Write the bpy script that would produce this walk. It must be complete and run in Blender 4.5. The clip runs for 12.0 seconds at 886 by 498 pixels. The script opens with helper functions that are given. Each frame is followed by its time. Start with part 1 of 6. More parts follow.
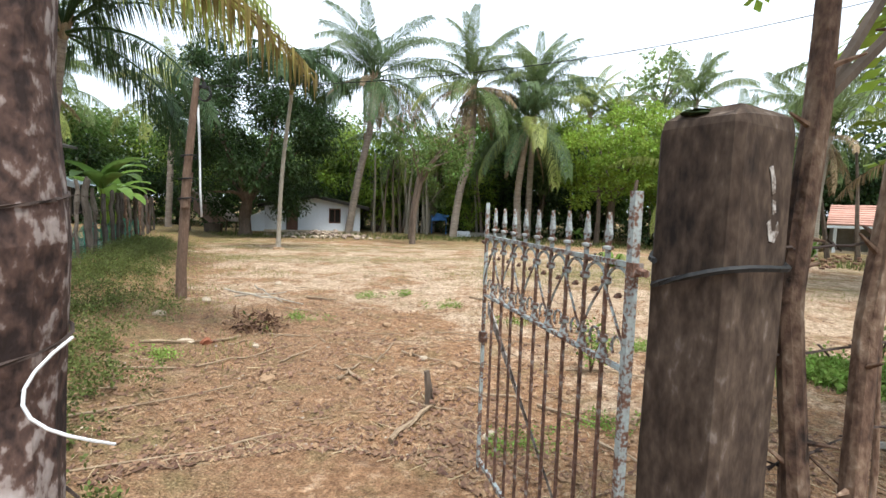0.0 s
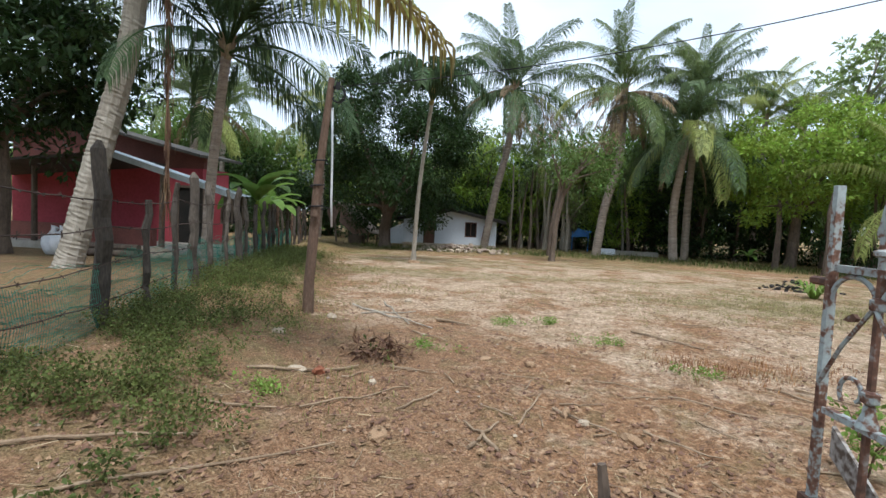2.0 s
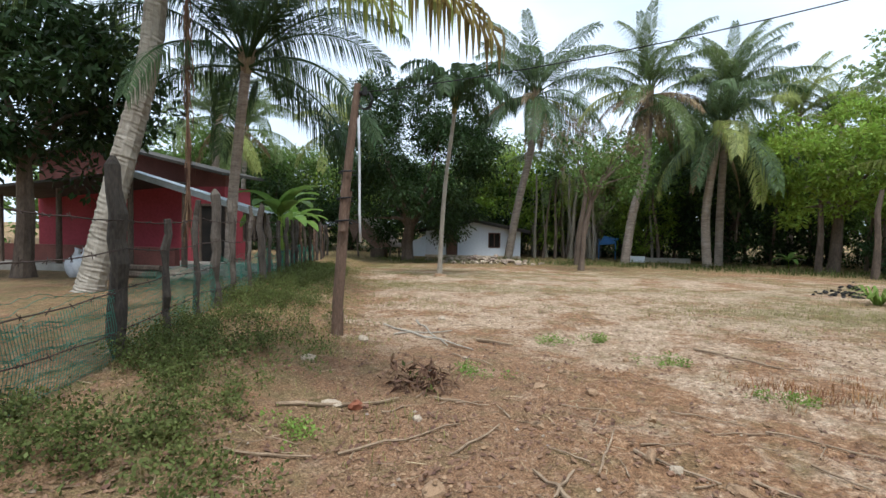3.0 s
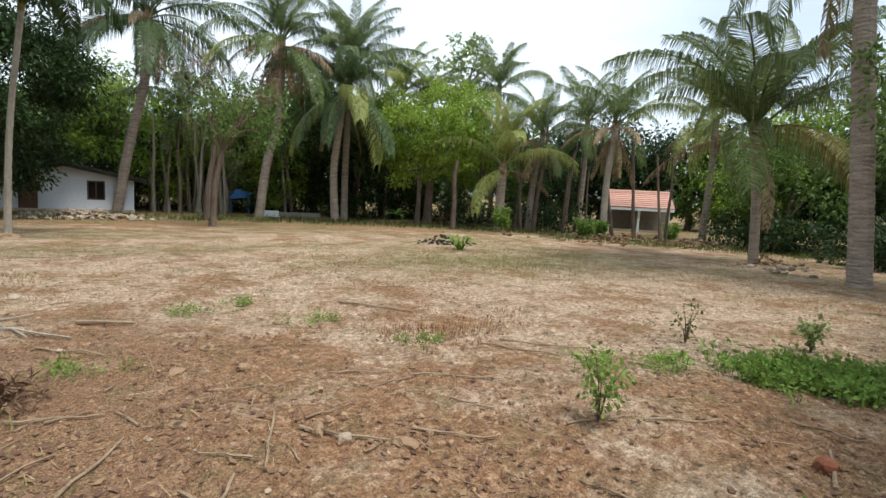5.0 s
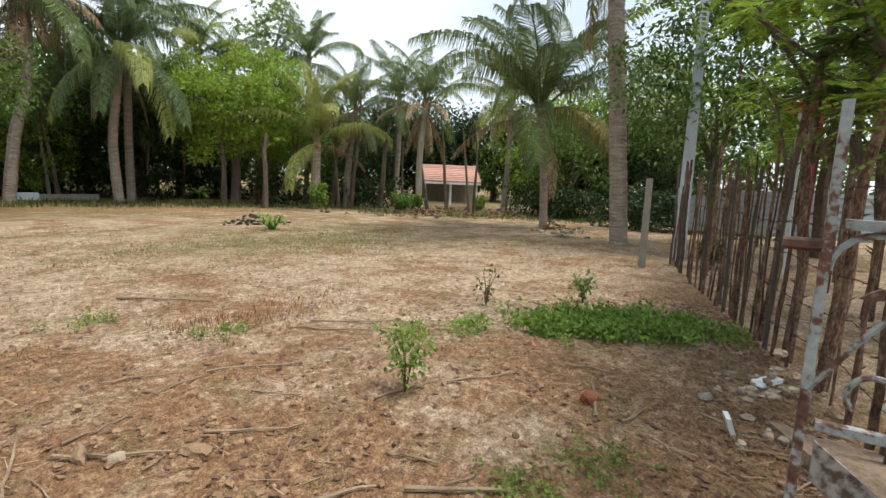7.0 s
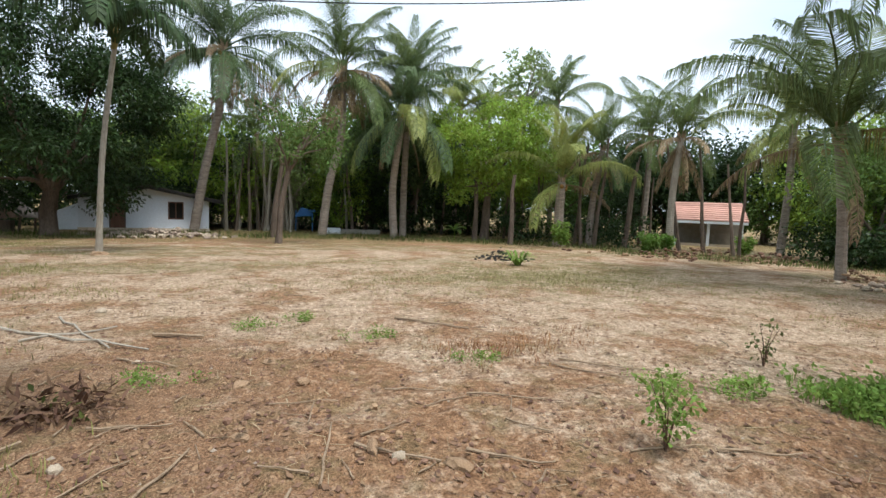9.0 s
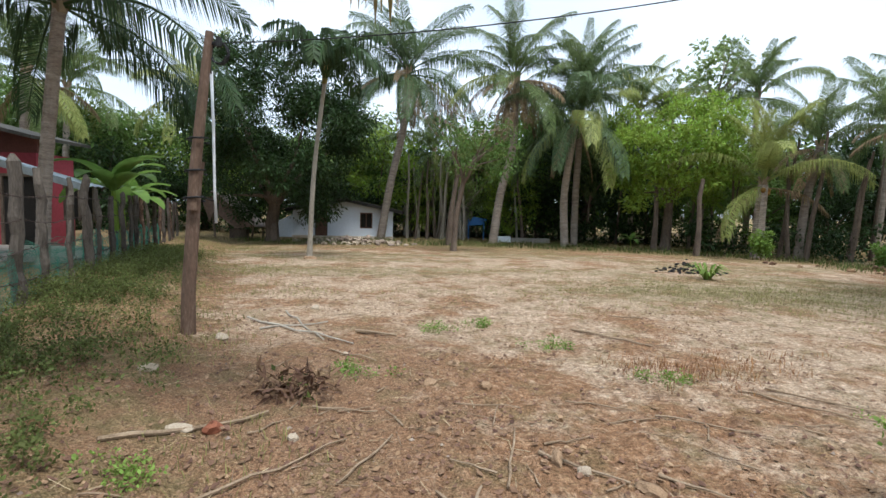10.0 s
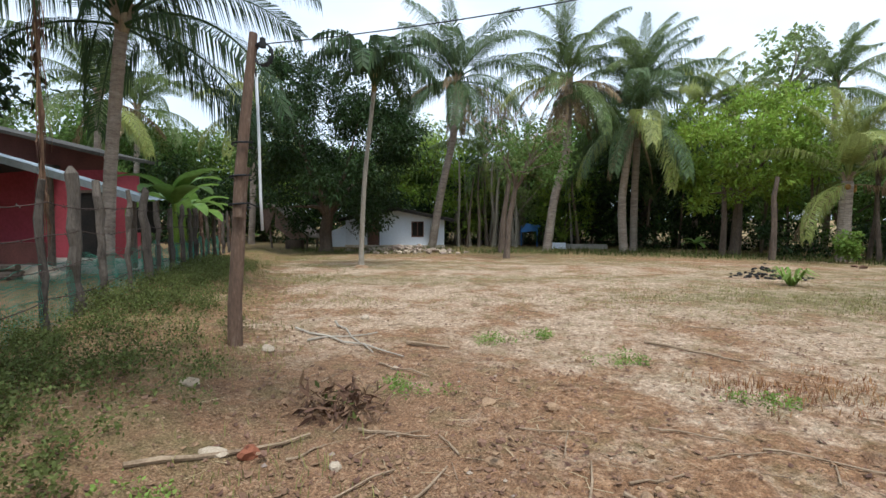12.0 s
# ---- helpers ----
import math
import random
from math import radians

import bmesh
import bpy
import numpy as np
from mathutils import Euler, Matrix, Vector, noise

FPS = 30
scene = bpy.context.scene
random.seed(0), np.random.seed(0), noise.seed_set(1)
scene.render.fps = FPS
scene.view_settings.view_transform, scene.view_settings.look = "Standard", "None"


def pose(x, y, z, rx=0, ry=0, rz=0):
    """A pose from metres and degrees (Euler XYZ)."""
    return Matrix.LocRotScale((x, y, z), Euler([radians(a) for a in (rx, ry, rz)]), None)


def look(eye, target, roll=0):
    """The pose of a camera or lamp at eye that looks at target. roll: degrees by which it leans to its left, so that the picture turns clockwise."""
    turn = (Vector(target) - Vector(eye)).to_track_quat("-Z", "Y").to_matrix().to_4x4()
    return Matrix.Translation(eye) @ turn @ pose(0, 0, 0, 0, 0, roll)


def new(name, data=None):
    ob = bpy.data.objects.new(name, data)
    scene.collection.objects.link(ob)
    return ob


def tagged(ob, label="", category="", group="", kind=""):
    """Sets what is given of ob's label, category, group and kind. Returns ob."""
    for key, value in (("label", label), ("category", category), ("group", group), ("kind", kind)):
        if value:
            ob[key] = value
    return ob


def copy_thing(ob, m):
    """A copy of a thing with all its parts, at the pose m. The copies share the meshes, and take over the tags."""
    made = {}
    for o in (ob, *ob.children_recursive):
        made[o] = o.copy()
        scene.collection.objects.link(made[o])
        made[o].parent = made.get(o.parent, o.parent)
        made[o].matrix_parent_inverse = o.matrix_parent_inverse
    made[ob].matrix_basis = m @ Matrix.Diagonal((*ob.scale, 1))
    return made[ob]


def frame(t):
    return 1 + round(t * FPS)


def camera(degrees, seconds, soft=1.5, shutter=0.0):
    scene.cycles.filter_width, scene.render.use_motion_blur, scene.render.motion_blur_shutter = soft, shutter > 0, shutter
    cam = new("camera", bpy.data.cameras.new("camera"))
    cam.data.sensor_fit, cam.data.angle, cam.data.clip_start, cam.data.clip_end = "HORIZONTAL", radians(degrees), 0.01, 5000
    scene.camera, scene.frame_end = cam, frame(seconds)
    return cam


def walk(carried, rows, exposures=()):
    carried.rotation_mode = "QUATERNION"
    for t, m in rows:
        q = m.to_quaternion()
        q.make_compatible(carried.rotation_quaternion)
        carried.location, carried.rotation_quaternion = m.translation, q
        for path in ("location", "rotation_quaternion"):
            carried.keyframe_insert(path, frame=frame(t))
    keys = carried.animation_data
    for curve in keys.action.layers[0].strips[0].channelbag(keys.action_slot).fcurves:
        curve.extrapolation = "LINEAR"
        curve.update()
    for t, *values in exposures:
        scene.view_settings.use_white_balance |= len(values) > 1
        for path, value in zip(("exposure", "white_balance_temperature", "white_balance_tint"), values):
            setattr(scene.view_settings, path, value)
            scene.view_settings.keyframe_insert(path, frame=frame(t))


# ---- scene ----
from mathutils import Quaternion

# camera and walk: t, x, y, z, yaw, pitch, roll
cam = camera(83.36, 12.0, soft=1.5)
ROWS = [
    (0.0, 0.004, 0.089, 1.604, -3.18, -4.84, -1.83),
    (0.5, 0.042, 0.463, 1.572, 0.32, -5.49, -2.57),
    (1.0, 0.044, 0.781, 1.533, 6.42, -4.98, -2.35),
    (1.5, 0.026, 1.075, 1.531, 11.50, -4.00, -2.27),
    (2.0, -0.195, 1.338, 1.536, 12.28, -3.68, -2.46),
    (2.5, -0.386, 1.539, 1.541, 14.53, -2.39, -1.15),
    (2.7, -0.456, 1.651, 1.538, 15.68, -2.24, -0.77),
    (4.3, -0.786, 2.326, 1.515, -9.80, -5.26, -2.58),
    (4.5, -0.772, 2.358, 1.517, -14.56, -5.75, -3.00),
    (5.0, -0.673, 2.393, 1.504, -26.23, -6.27, -2.98),
    (5.5, -0.571, 2.409, 1.499, -36.95, -6.90, -2.84),
    (6.0, -0.503, 2.407, 1.491, -44.43, -7.73, -2.49),
    (6.5, -0.491, 2.374, 1.510, -47.35, -8.10, -2.36),
    (6.7, -0.486, 2.372, 1.510, -47.48, -8.15, -2.31),
    (8.3, -0.561, 2.411, 1.495, -30.81, -6.23, -2.31),
    (8.5, -0.581, 2.411, 1.504, -27.82, -5.66, -2.23),
    (9.0, -0.636, 2.417, 1.512, -19.61, -4.78, -2.13),
    (9.5, -0.714, 2.378, 1.528, -9.93, -4.51, -1.87),
    (10.0, -0.775, 2.353, 1.540, -0.48, -4.45, -1.50),
    (10.5, -0.825, 2.339, 1.535, 4.76, -4.50, -1.53),
    (11.0, -0.846, 2.356, 1.523, 5.53, -4.20, -1.43),
    (11.5, -0.832, 2.525, 1.475, 5.00, -3.69, -0.89),
    (12.0, -0.816, 2.795, 1.465, 5.37, -3.53, -0.23),
]
walk(cam, [(t, pose(x, y, z, 90 + pitch, roll, yaw)) for t, x, y, z, yaw, pitch, roll in ROWS], exposures=[(0.0, 1.16, 6150, 10), (0.5, 1.26, 6000, 10), (1.0, 0.98, 5950, 10), (1.5, 0.7, 5850, 10), (2.7, 0.64, 5850, 10), (4.3, 0.6, 5950, 10), (5.4, 0.62, 6400, 10), (6.7, 0.64, 6500, 10), (8.3, 0.72, 6250, 10), (9.6, 0.7, 5950, 10), (10.5, 0.62, 5850, 10), (12.0, 0.62, 5850, 10)])

# bright overcast daylight: pale sky with thin cloud and a wide, weak sun
SUN_EL, SUN_AZ = 68.0, 150.0
world = bpy.data.worlds.new("World")
scene.world = world
world.use_nodes = True
wn, wl = world.node_tree.nodes, world.node_tree.links
wn.clear()
sky = wn.new("ShaderNodeTexSky")
sky.sky_type, sky.sun_disc = "NISHITA", False
sky.sun_elevation, sky.sun_rotation = radians(SUN_EL), radians(SUN_AZ)
sky.dust_density, sky.air_density = 2.0, 1.0
wtc = wn.new("ShaderNodeTexCoord")
wmap = wn.new("ShaderNodeMapping")
wmap.inputs["Scale"].default_value = (1.0, 1.0, 2.5)
wnoise = wn.new("ShaderNodeTexNoise")
wnoise.inputs["Scale"].default_value, wnoise.inputs["Detail"].default_value = 1.6, 5.0
wramp = wn.new("ShaderNodeValToRGB")
wramp.color_ramp.elements[0].position, wramp.color_ramp.elements[0].color = 0.34, (0.5, 0.5, 0.5, 1)
wramp.color_ramp.elements[1].position, wramp.color_ramp.elements[1].color = 0.62, (0.92, 0.92, 0.92, 1)
wmix = wn.new("ShaderNodeMixRGB")
wmix.inputs[2].default_value = (6.3, 6.9, 7.35, 1)
wbg = wn.new("ShaderNodeBackground")
wbg.inputs["Strength"].default_value = 0.12
wout = wn.new("ShaderNodeOutputWorld")
wl.new(wtc.outputs["Generated"], wmap.inputs["Vector"])
wl.new(wmap.outputs["Vector"], wnoise.inputs["Vector"])
wl.new(wnoise.outputs["Fac"], wramp.inputs["Fac"])
wl.new(wramp.outputs["Color"], wmix.inputs[0])
wl.new(sky.outputs["Color"], wmix.inputs[1])
wl.new(wmix.outputs["Color"], wbg.inputs["Color"])
wl.new(wbg.outputs["Background"], wout.inputs["Surface"])
sun = new("sun", bpy.data.lights.new("sun", "SUN"))
sun.data.energy, sun.data.angle, sun.data.color = 2.5, radians(16), (1.0, 0.95, 0.87)
sa, se = radians(SUN_AZ), radians(SUN_EL)
sun.matrix_world = look((math.sin(sa) * math.cos(se) * 30, math.cos(sa) * math.cos(se) * 30, math.sin(se) * 30), (0, 0, 0))


# ---- materials ----
def mat(name, stops, scale=6.0, fine=40.0, rough=0.85, metal=0.0, bump=0.35, depth=0.01, stretch=(1, 1, 1), vary=0.15, islands=False, through_light=0.0, spec=0.3, world_space=False):
    """Two-scale noise over a colour ramp, with relief; vary: how far one piece differs in brightness from the next."""
    m = bpy.data.materials.new(name)
    m.use_nodes = True
    n, k = m.node_tree.nodes, m.node_tree.links
    p = n["Principled BSDF"]
    tc = n.new("ShaderNodeTexCoord")
    mp = n.new("ShaderNodeMapping")
    mp.inputs["Scale"].default_value = stretch
    geo = n.new("ShaderNodeNewGeometry")
    k.new(geo.outputs["Position"] if world_space else tc.outputs["Object"], mp.inputs["Vector"])
    a, b = n.new("ShaderNodeTexNoise"), n.new("ShaderNodeTexNoise")
    a.inputs["Scale"].default_value, a.inputs["Detail"].default_value = scale, 4
    b.inputs["Scale"].default_value, b.inputs["Detail"].default_value = fine, 3
    for t in (a, b):
        k.new(mp.outputs["Vector"], t.inputs["Vector"])
    ad = n.new("ShaderNodeMath")
    ad.operation = "MULTIPLY_ADD"
    ad.inputs[1].default_value, ad.inputs[2].default_value = 0.45, 0.0
    k.new(b.outputs["Fac"], ad.inputs[0])
    ad2 = n.new("ShaderNodeMath")
    ad2.operation = "MULTIPLY_ADD"
    ad2.inputs[1].default_value = 0.55
    k.new(a.outputs["Fac"], ad2.inputs[0])
    k.new(ad.outputs[0], ad2.inputs[2])
    r = n.new("ShaderNodeValToRGB")
    el = r.color_ramp.elements
    while len(el) < len(stops):
        el.new(0.5)
    for e, (pos, c) in zip(el, stops):
        e.position, e.color = pos, (*c, 1)
    k.new(ad2.outputs[0], r.inputs["Fac"])
    hsv = n.new("ShaderNodeHueSaturation")
    k.new(r.outputs["Color"], hsv.inputs["Color"])
    oi = n.new("ShaderNodeObjectInfo")
    mr = n.new("ShaderNodeMapRange")
    mr.inputs["To Min"].default_value, mr.inputs["To Max"].default_value = 1 - vary, 1 + vary
    k.new(geo.outputs["Random Per Island"] if islands else oi.outputs["Random"], mr.inputs["Value"])
    k.new(mr.outputs["Result"], hsv.inputs["Value"])
    if islands:
        mr2 = n.new("ShaderNodeMapRange")
        mr2.inputs["To Min"].default_value, mr2.inputs["To Max"].default_value = 0.485, 0.515
        k.new(geo.outputs["Random Per Island"], mr2.inputs["Value"])
        k.new(mr2.outputs["Result"], hsv.inputs["Hue"])
    k.new(hsv.outputs["Color"], p.inputs["Base Color"])
    p.inputs["Roughness"].default_value, p.inputs["Metallic"].default_value = rough, metal
    p.inputs["Specular IOR Level"].default_value = spec
    if bump:
        bp = n.new("ShaderNodeBump")
        bp.inputs["Strength"].default_value, bp.inputs["Distance"].default_value = bump, depth
        k.new(ad2.outputs[0], bp.inputs["Height"])
        k.new(bp.outputs["Normal"], p.inputs["Normal"])
    if through_light:
        tr, mx = n.new("ShaderNodeBsdfTranslucent"), n.new("ShaderNodeMixShader")
        k.new(hsv.outputs["Color"], tr.inputs["Color"])
        mx.inputs[0].default_value = through_light
        k.new(p.outputs[0], mx.inputs[1])
        k.new(tr.outputs[0], mx.inputs[2])
        k.new(mx.outputs[0], n["Material Output"].inputs["Surface"])
    return m


def leafmat(name, dark, light, rough=0.5, vary=0.3, thin=0.42):
    return mat(name, [(0.3, dark), (0.7, light)], 0.5, 6.0, rough, bump=0, vary=vary, islands=True, through_light=thin, spec=0.18)


M_FROND = leafmat("frond_green", (0.06, 0.1, 0.032), (0.23, 0.285, 0.105), 0.42, 0.42)
M_FROND_DEEP = leafmat("frond_deep_green", (0.042, 0.078, 0.032), (0.165, 0.22, 0.095), 0.4, 0.45, 0.36)
# near-black green: the darkness of backlit fronds is put into the colour
M_FROND_DK = leafmat("frond_dark_backlit", (0.02, 0.045, 0.018), (0.075, 0.115, 0.042), 0.5, 0.3, 0.22)
M_FROND_YEL = leafmat("frond_yellow_green", (0.17, 0.215, 0.055), (0.42, 0.445, 0.14), 0.45, 0.3)
M_FROND_DRY = leafmat("frond_dry", (0.16, 0.11, 0.06), (0.36, 0.27, 0.16), 0.8, 0.3, 0.15)
M_FROND_OCH = leafmat("frond_ochre", (0.15, 0.115, 0.035), (0.3, 0.235, 0.08), 0.6, 0.4, 0.3)
M_LEAF_DARK = leafmat("leaf_dark", (0.015, 0.033, 0.012), (0.058, 0.095, 0.03), 0.45, 0.45, 0.3)
M_LEAF_MID = leafmat("leaf_mid", (0.065, 0.12, 0.025), (0.16, 0.235, 0.06), 0.5, 0.4)
M_LEAF_BRIGHT = leafmat("leaf_bright", (0.14, 0.23, 0.03), (0.36, 0.47, 0.08), 0.5, 0.35)
M_LEAF_PALE = leafmat("leaf_pale", (0.15, 0.21, 0.07), (0.34, 0.42, 0.16), 0.6, 0.35)
M_WEED = leafmat("weed_green", (0.05, 0.07, 0.018), (0.165, 0.185, 0.055), 0.6, 0.5)
M_GRASS = leafmat("grass_green", (0.11, 0.19, 0.035), (0.28, 0.39, 0.085), 0.6, 0.35)
M_FIELDGRASS = leafmat("grass_olive", (0.16, 0.16, 0.05), (0.36, 0.32, 0.13), 0.7, 0.3)
M_RUSTGRASS = leafmat("grass_rust", (0.2, 0.09, 0.04), (0.4, 0.21, 0.1), 0.8, 0.35, 0.15)
M_DRYGRASS = leafmat("grass_dry", (0.22, 0.14, 0.06), (0.42, 0.3, 0.15), 0.8, 0.35, 0.15)
M_BANANA = leafmat("banana_leaf", (0.09, 0.17, 0.03), (0.22, 0.34, 0.08), 0.4, 0.25, 0.4)
M_PALMBARK = mat("palm_bark", [(0.3, (0.16, 0.125, 0.1)), (0.55, (0.33, 0.275, 0.225)), (0.75, (0.46, 0.4, 0.34))], 3, 18, 0.9, bump=0.6, depth=0.02, stretch=(1, 1, 4))
M_BARK = mat("bark_dark", [(0.3, (0.06, 0.045, 0.035)), (0.7, (0.2, 0.15, 0.11))], 4, 25, 0.9, bump=0.7, depth=0.03, stretch=(1, 1, 0.35))
M_PALEBARK = mat("bark_pale", [(0.3, (0.2, 0.17, 0.13)), (0.7, (0.42, 0.38, 0.31))], 3, 20, 0.9, bump=0.5, depth=0.02, stretch=(1, 1, 0.4))
M_STAKE = mat("stake_red_bark", [(0.34, (0.028, 0.018, 0.013)), (0.47, (0.115, 0.066, 0.044)), (0.58, (0.21, 0.138, 0.092)), (0.72, (0.38, 0.3, 0.23))], 11, 50, 0.9, bump=1.0, depth=0.02, stretch=(1, 1, 0.55), vary=0.35)
M_POST = mat("grey_post_wood", [(0.3, (0.035, 0.028, 0.022)), (0.7, (0.15, 0.125, 0.1))], 8, 60, 0.9, bump=0.7, depth=0.01, stretch=(1, 1, 0.25), vary=0.3)
M_POLE = mat("pole_wood", [(0.28, (0.07, 0.045, 0.03)), (0.55, (0.15, 0.095, 0.065)), (0.75, (0.26, 0.2, 0.15))], 5, 50, 0.85, bump=0.6, depth=0.01, stretch=(1, 1, 0.3))
M_FLAKE = mat("flaking_bark", [(0.4, (0.028, 0.018, 0.016)), (0.51, (0.1, 0.06, 0.048)), (0.55, (0.27, 0.22, 0.2)), (0.72, (0.44, 0.39, 0.37))], 7, 35, 0.9, bump=0.8, depth=0.015, stretch=(1.3, 1.3, 0.8))
M_CONC = mat("old_concrete", [(0.25, (0.18, 0.16, 0.13)), (0.7, (0.4, 0.37, 0.32))], 3, 50, 0.92, bump=0.4, depth=0.006)
M_GATEPOST = mat("weathered_gatepost", [(0.34, (0.014, 0.009, 0.007)), (0.47, (0.055, 0.036, 0.025)), (0.58, (0.1, 0.07, 0.05)), (0.68, (0.24, 0.195, 0.165))], 3.2, 34, 0.92, bump=0.7, depth=0.012, stretch=(1.2, 1.2, 0.55))
M_RUSTPAINT = mat("rusty_pale_blue_paint", [(0.36, (0.09, 0.04, 0.028)), (0.46, (0.17, 0.095, 0.065)), (0.51, (0.3, 0.32, 0.31)), (0.72, (0.42, 0.5, 0.49))], 17, 90, 0.75, bump=0.5, depth=0.003, vary=0.1)
M_RUST = mat("rust", [(0.35, (0.055, 0.034, 0.027)), (0.54, (0.16, 0.085, 0.058)), (0.66, (0.3, 0.29, 0.27))], 16, 70, 0.85, bump=0.5, depth=0.002)
M_WIRE = mat("rusty_wire", [(0.3, (0.03, 0.02, 0.016)), (0.7, (0.08, 0.055, 0.045))], 20, 80, 0.85, bump=0)
M_CABLE = mat("black_cable", [(0.3, (0.012, 0.012, 0.013)), (0.7, (0.03, 0.03, 0.03))], 20, 80, 0.7, bump=0)
M_WHITEWALL = mat("whitewashed_wall", [(0.25, (0.6, 0.63, 0.66)), (0.6, (0.74, 0.79, 0.84))], 0.7, 12, 0.9, bump=0.25, depth=0.01)
M_PLINTH = mat("plinth_stain", [(0.3, (0.4, 0.32, 0.22)), (0.7, (0.6, 0.52, 0.42))], 2, 15, 0.9)
M_DOOR = mat("brown_door", [(0.3, (0.1, 0.05, 0.035)), (0.7, (0.2, 0.11, 0.075))], 3, 30, 0.7, stretch=(1, 1, 0.2))
M_ROOF = mat("old_sheet_roof", [(0.3, (0.025, 0.024, 0.02)), (0.7, (0.085, 0.078, 0.066))], 1.5, 10, 0.85)
M_REDWALL = mat("crimson_wall", [(0.25, (0.24, 0.04, 0.05)), (0.6, (0.42, 0.07, 0.09))], 0.8, 10, 0.85, bump=0.2)
M_BRICK = mat("dark_brick_gable", [(0.3, (0.12, 0.05, 0.04)), (0.7, (0.24, 0.09, 0.07))], 2, 20, 0.9)
M_ZINC = mat("zinc_sheet", [(0.25, (0.3, 0.34, 0.36)), (0.7, (0.52, 0.58, 0.6))], 1.2, 12, 0.45, metal=0.4, bump=0.1)
M_TILE = mat("terracotta_tile", [(0.3, (0.36, 0.19, 0.145)), (0.7, (0.52, 0.31, 0.245))], 2, 15, 0.85, vary=0.2)
M_EARTHSLAB = mat("earthy_concrete", [(0.3, (0.13, 0.085, 0.055)), (0.7, (0.32, 0.24, 0.17))], 5, 40, 0.95, bump=0.7, depth=0.02)
M_DARK = mat("dark_interior", [(0.3, (0.01, 0.01, 0.01)), (0.7, (0.03, 0.025, 0.02))], 3, 20, 0.9, bump=0)
M_TARP = mat("brown_tarp", [(0.3, (0.1, 0.065, 0.045)), (0.7, (0.25, 0.17, 0.13))], 2, 12, 0.8)
M_TARPTOP = mat("pale_tarp", [(0.3, (0.3, 0.24, 0.2)), (0.7, (0.5, 0.42, 0.36))], 2, 12, 0.8)
M_WHITEPOLE = mat("white_painted_pole", [(0.3, (0.5, 0.52, 0.5)), (0.7, (0.7, 0.73, 0.7))], 2, 15, 0.7, bump=0.1)
M_BLUEGREY = mat("blue_grey_concrete", [(0.3, (0.3, 0.33, 0.36)), (0.7, (0.5, 0.54, 0.58))], 2, 30, 0.85, bump=0.3, stretch=(1, 1, 0.3))
M_REDPAINT = mat("red_paint", [(0.3, (0.4, 0.05, 0.04)), (0.7, (0.6, 0.1, 0.07))], 3, 20, 0.6)
M_STONE = mat("pale_stone", [(0.3, (0.2, 0.145, 0.1)), (0.7, (0.44, 0.36, 0.28))], 6, 40, 0.9, bump=0.5, vary=0.3, islands=True)
M_CLOD = mat("soil_clod", [(0.3, (0.15, 0.085, 0.052)), (0.7, (0.36, 0.23, 0.145))], 8, 40, 0.95, bump=0.7, vary=0.3, islands=True)
M_STICK = mat("dry_stick", [(0.3, (0.14, 0.09, 0.055)), (0.7, (0.36, 0.27, 0.18))], 6, 60, 0.9, bump=0.5, stretch=(1, 1, 1), vary=0.3, islands=True)
M_STRAW = mat("straw_litter", [(0.3, (0.2, 0.14, 0.08)), (0.7, (0.44, 0.34, 0.22))], 6, 60, 0.9, bump=0, vary=0.45, islands=True)
M_DEADLEAF = mat("dead_leaf_litter", [(0.3, (0.09, 0.05, 0.03)), (0.7, (0.24, 0.14, 0.085))], 6, 60, 0.9, bump=0, vary=0.45, islands=True)
M_PLASTIC = mat("white_plastic", [(0.3, (0.6, 0.62, 0.64)), (0.7, (0.8, 0.82, 0.84))], 6, 40, 0.4, bump=0.2)
M_CHAR = mat("charred_heap", [(0.3, (0.01, 0.01, 0.01)), (0.7, (0.05, 0.045, 0.04))], 6, 40, 0.9)
M_HUSK = mat("coconut_husk", [(0.3, (0.14, 0.045, 0.025)), (0.7, (0.32, 0.12, 0.06))], 10, 60, 0.85)
M_COCO = mat("young_coconut", [(0.3, (0.2, 0.1, 0.03)), (0.7, (0.42, 0.24, 0.06))], 4, 30, 0.5, bump=0.1)
M_MARK = mat("white_paint_mark", [(0.42, (0.12, 0.09, 0.07)), (0.56, (0.42, 0.39, 0.36))], 20, 80, 0.8, bump=0.2)
M_SACK = mat("woven_sack", [(0.3, (0.45, 0.46, 0.47)), (0.7, (0.68, 0.69, 0.7))], 5, 60, 0.8)
M_NET = mat("green_net", [(0.3, (0.035, 0.15, 0.1)), (0.7, (0.08, 0.27, 0.19))], 5, 40, 0.8, bump=0)
M_BLUE = mat("blue_sheet", [(0.3, (0.03, 0.1, 0.3)), (0.7, (0.06, 0.2, 0.45))], 3, 20, 0.6)


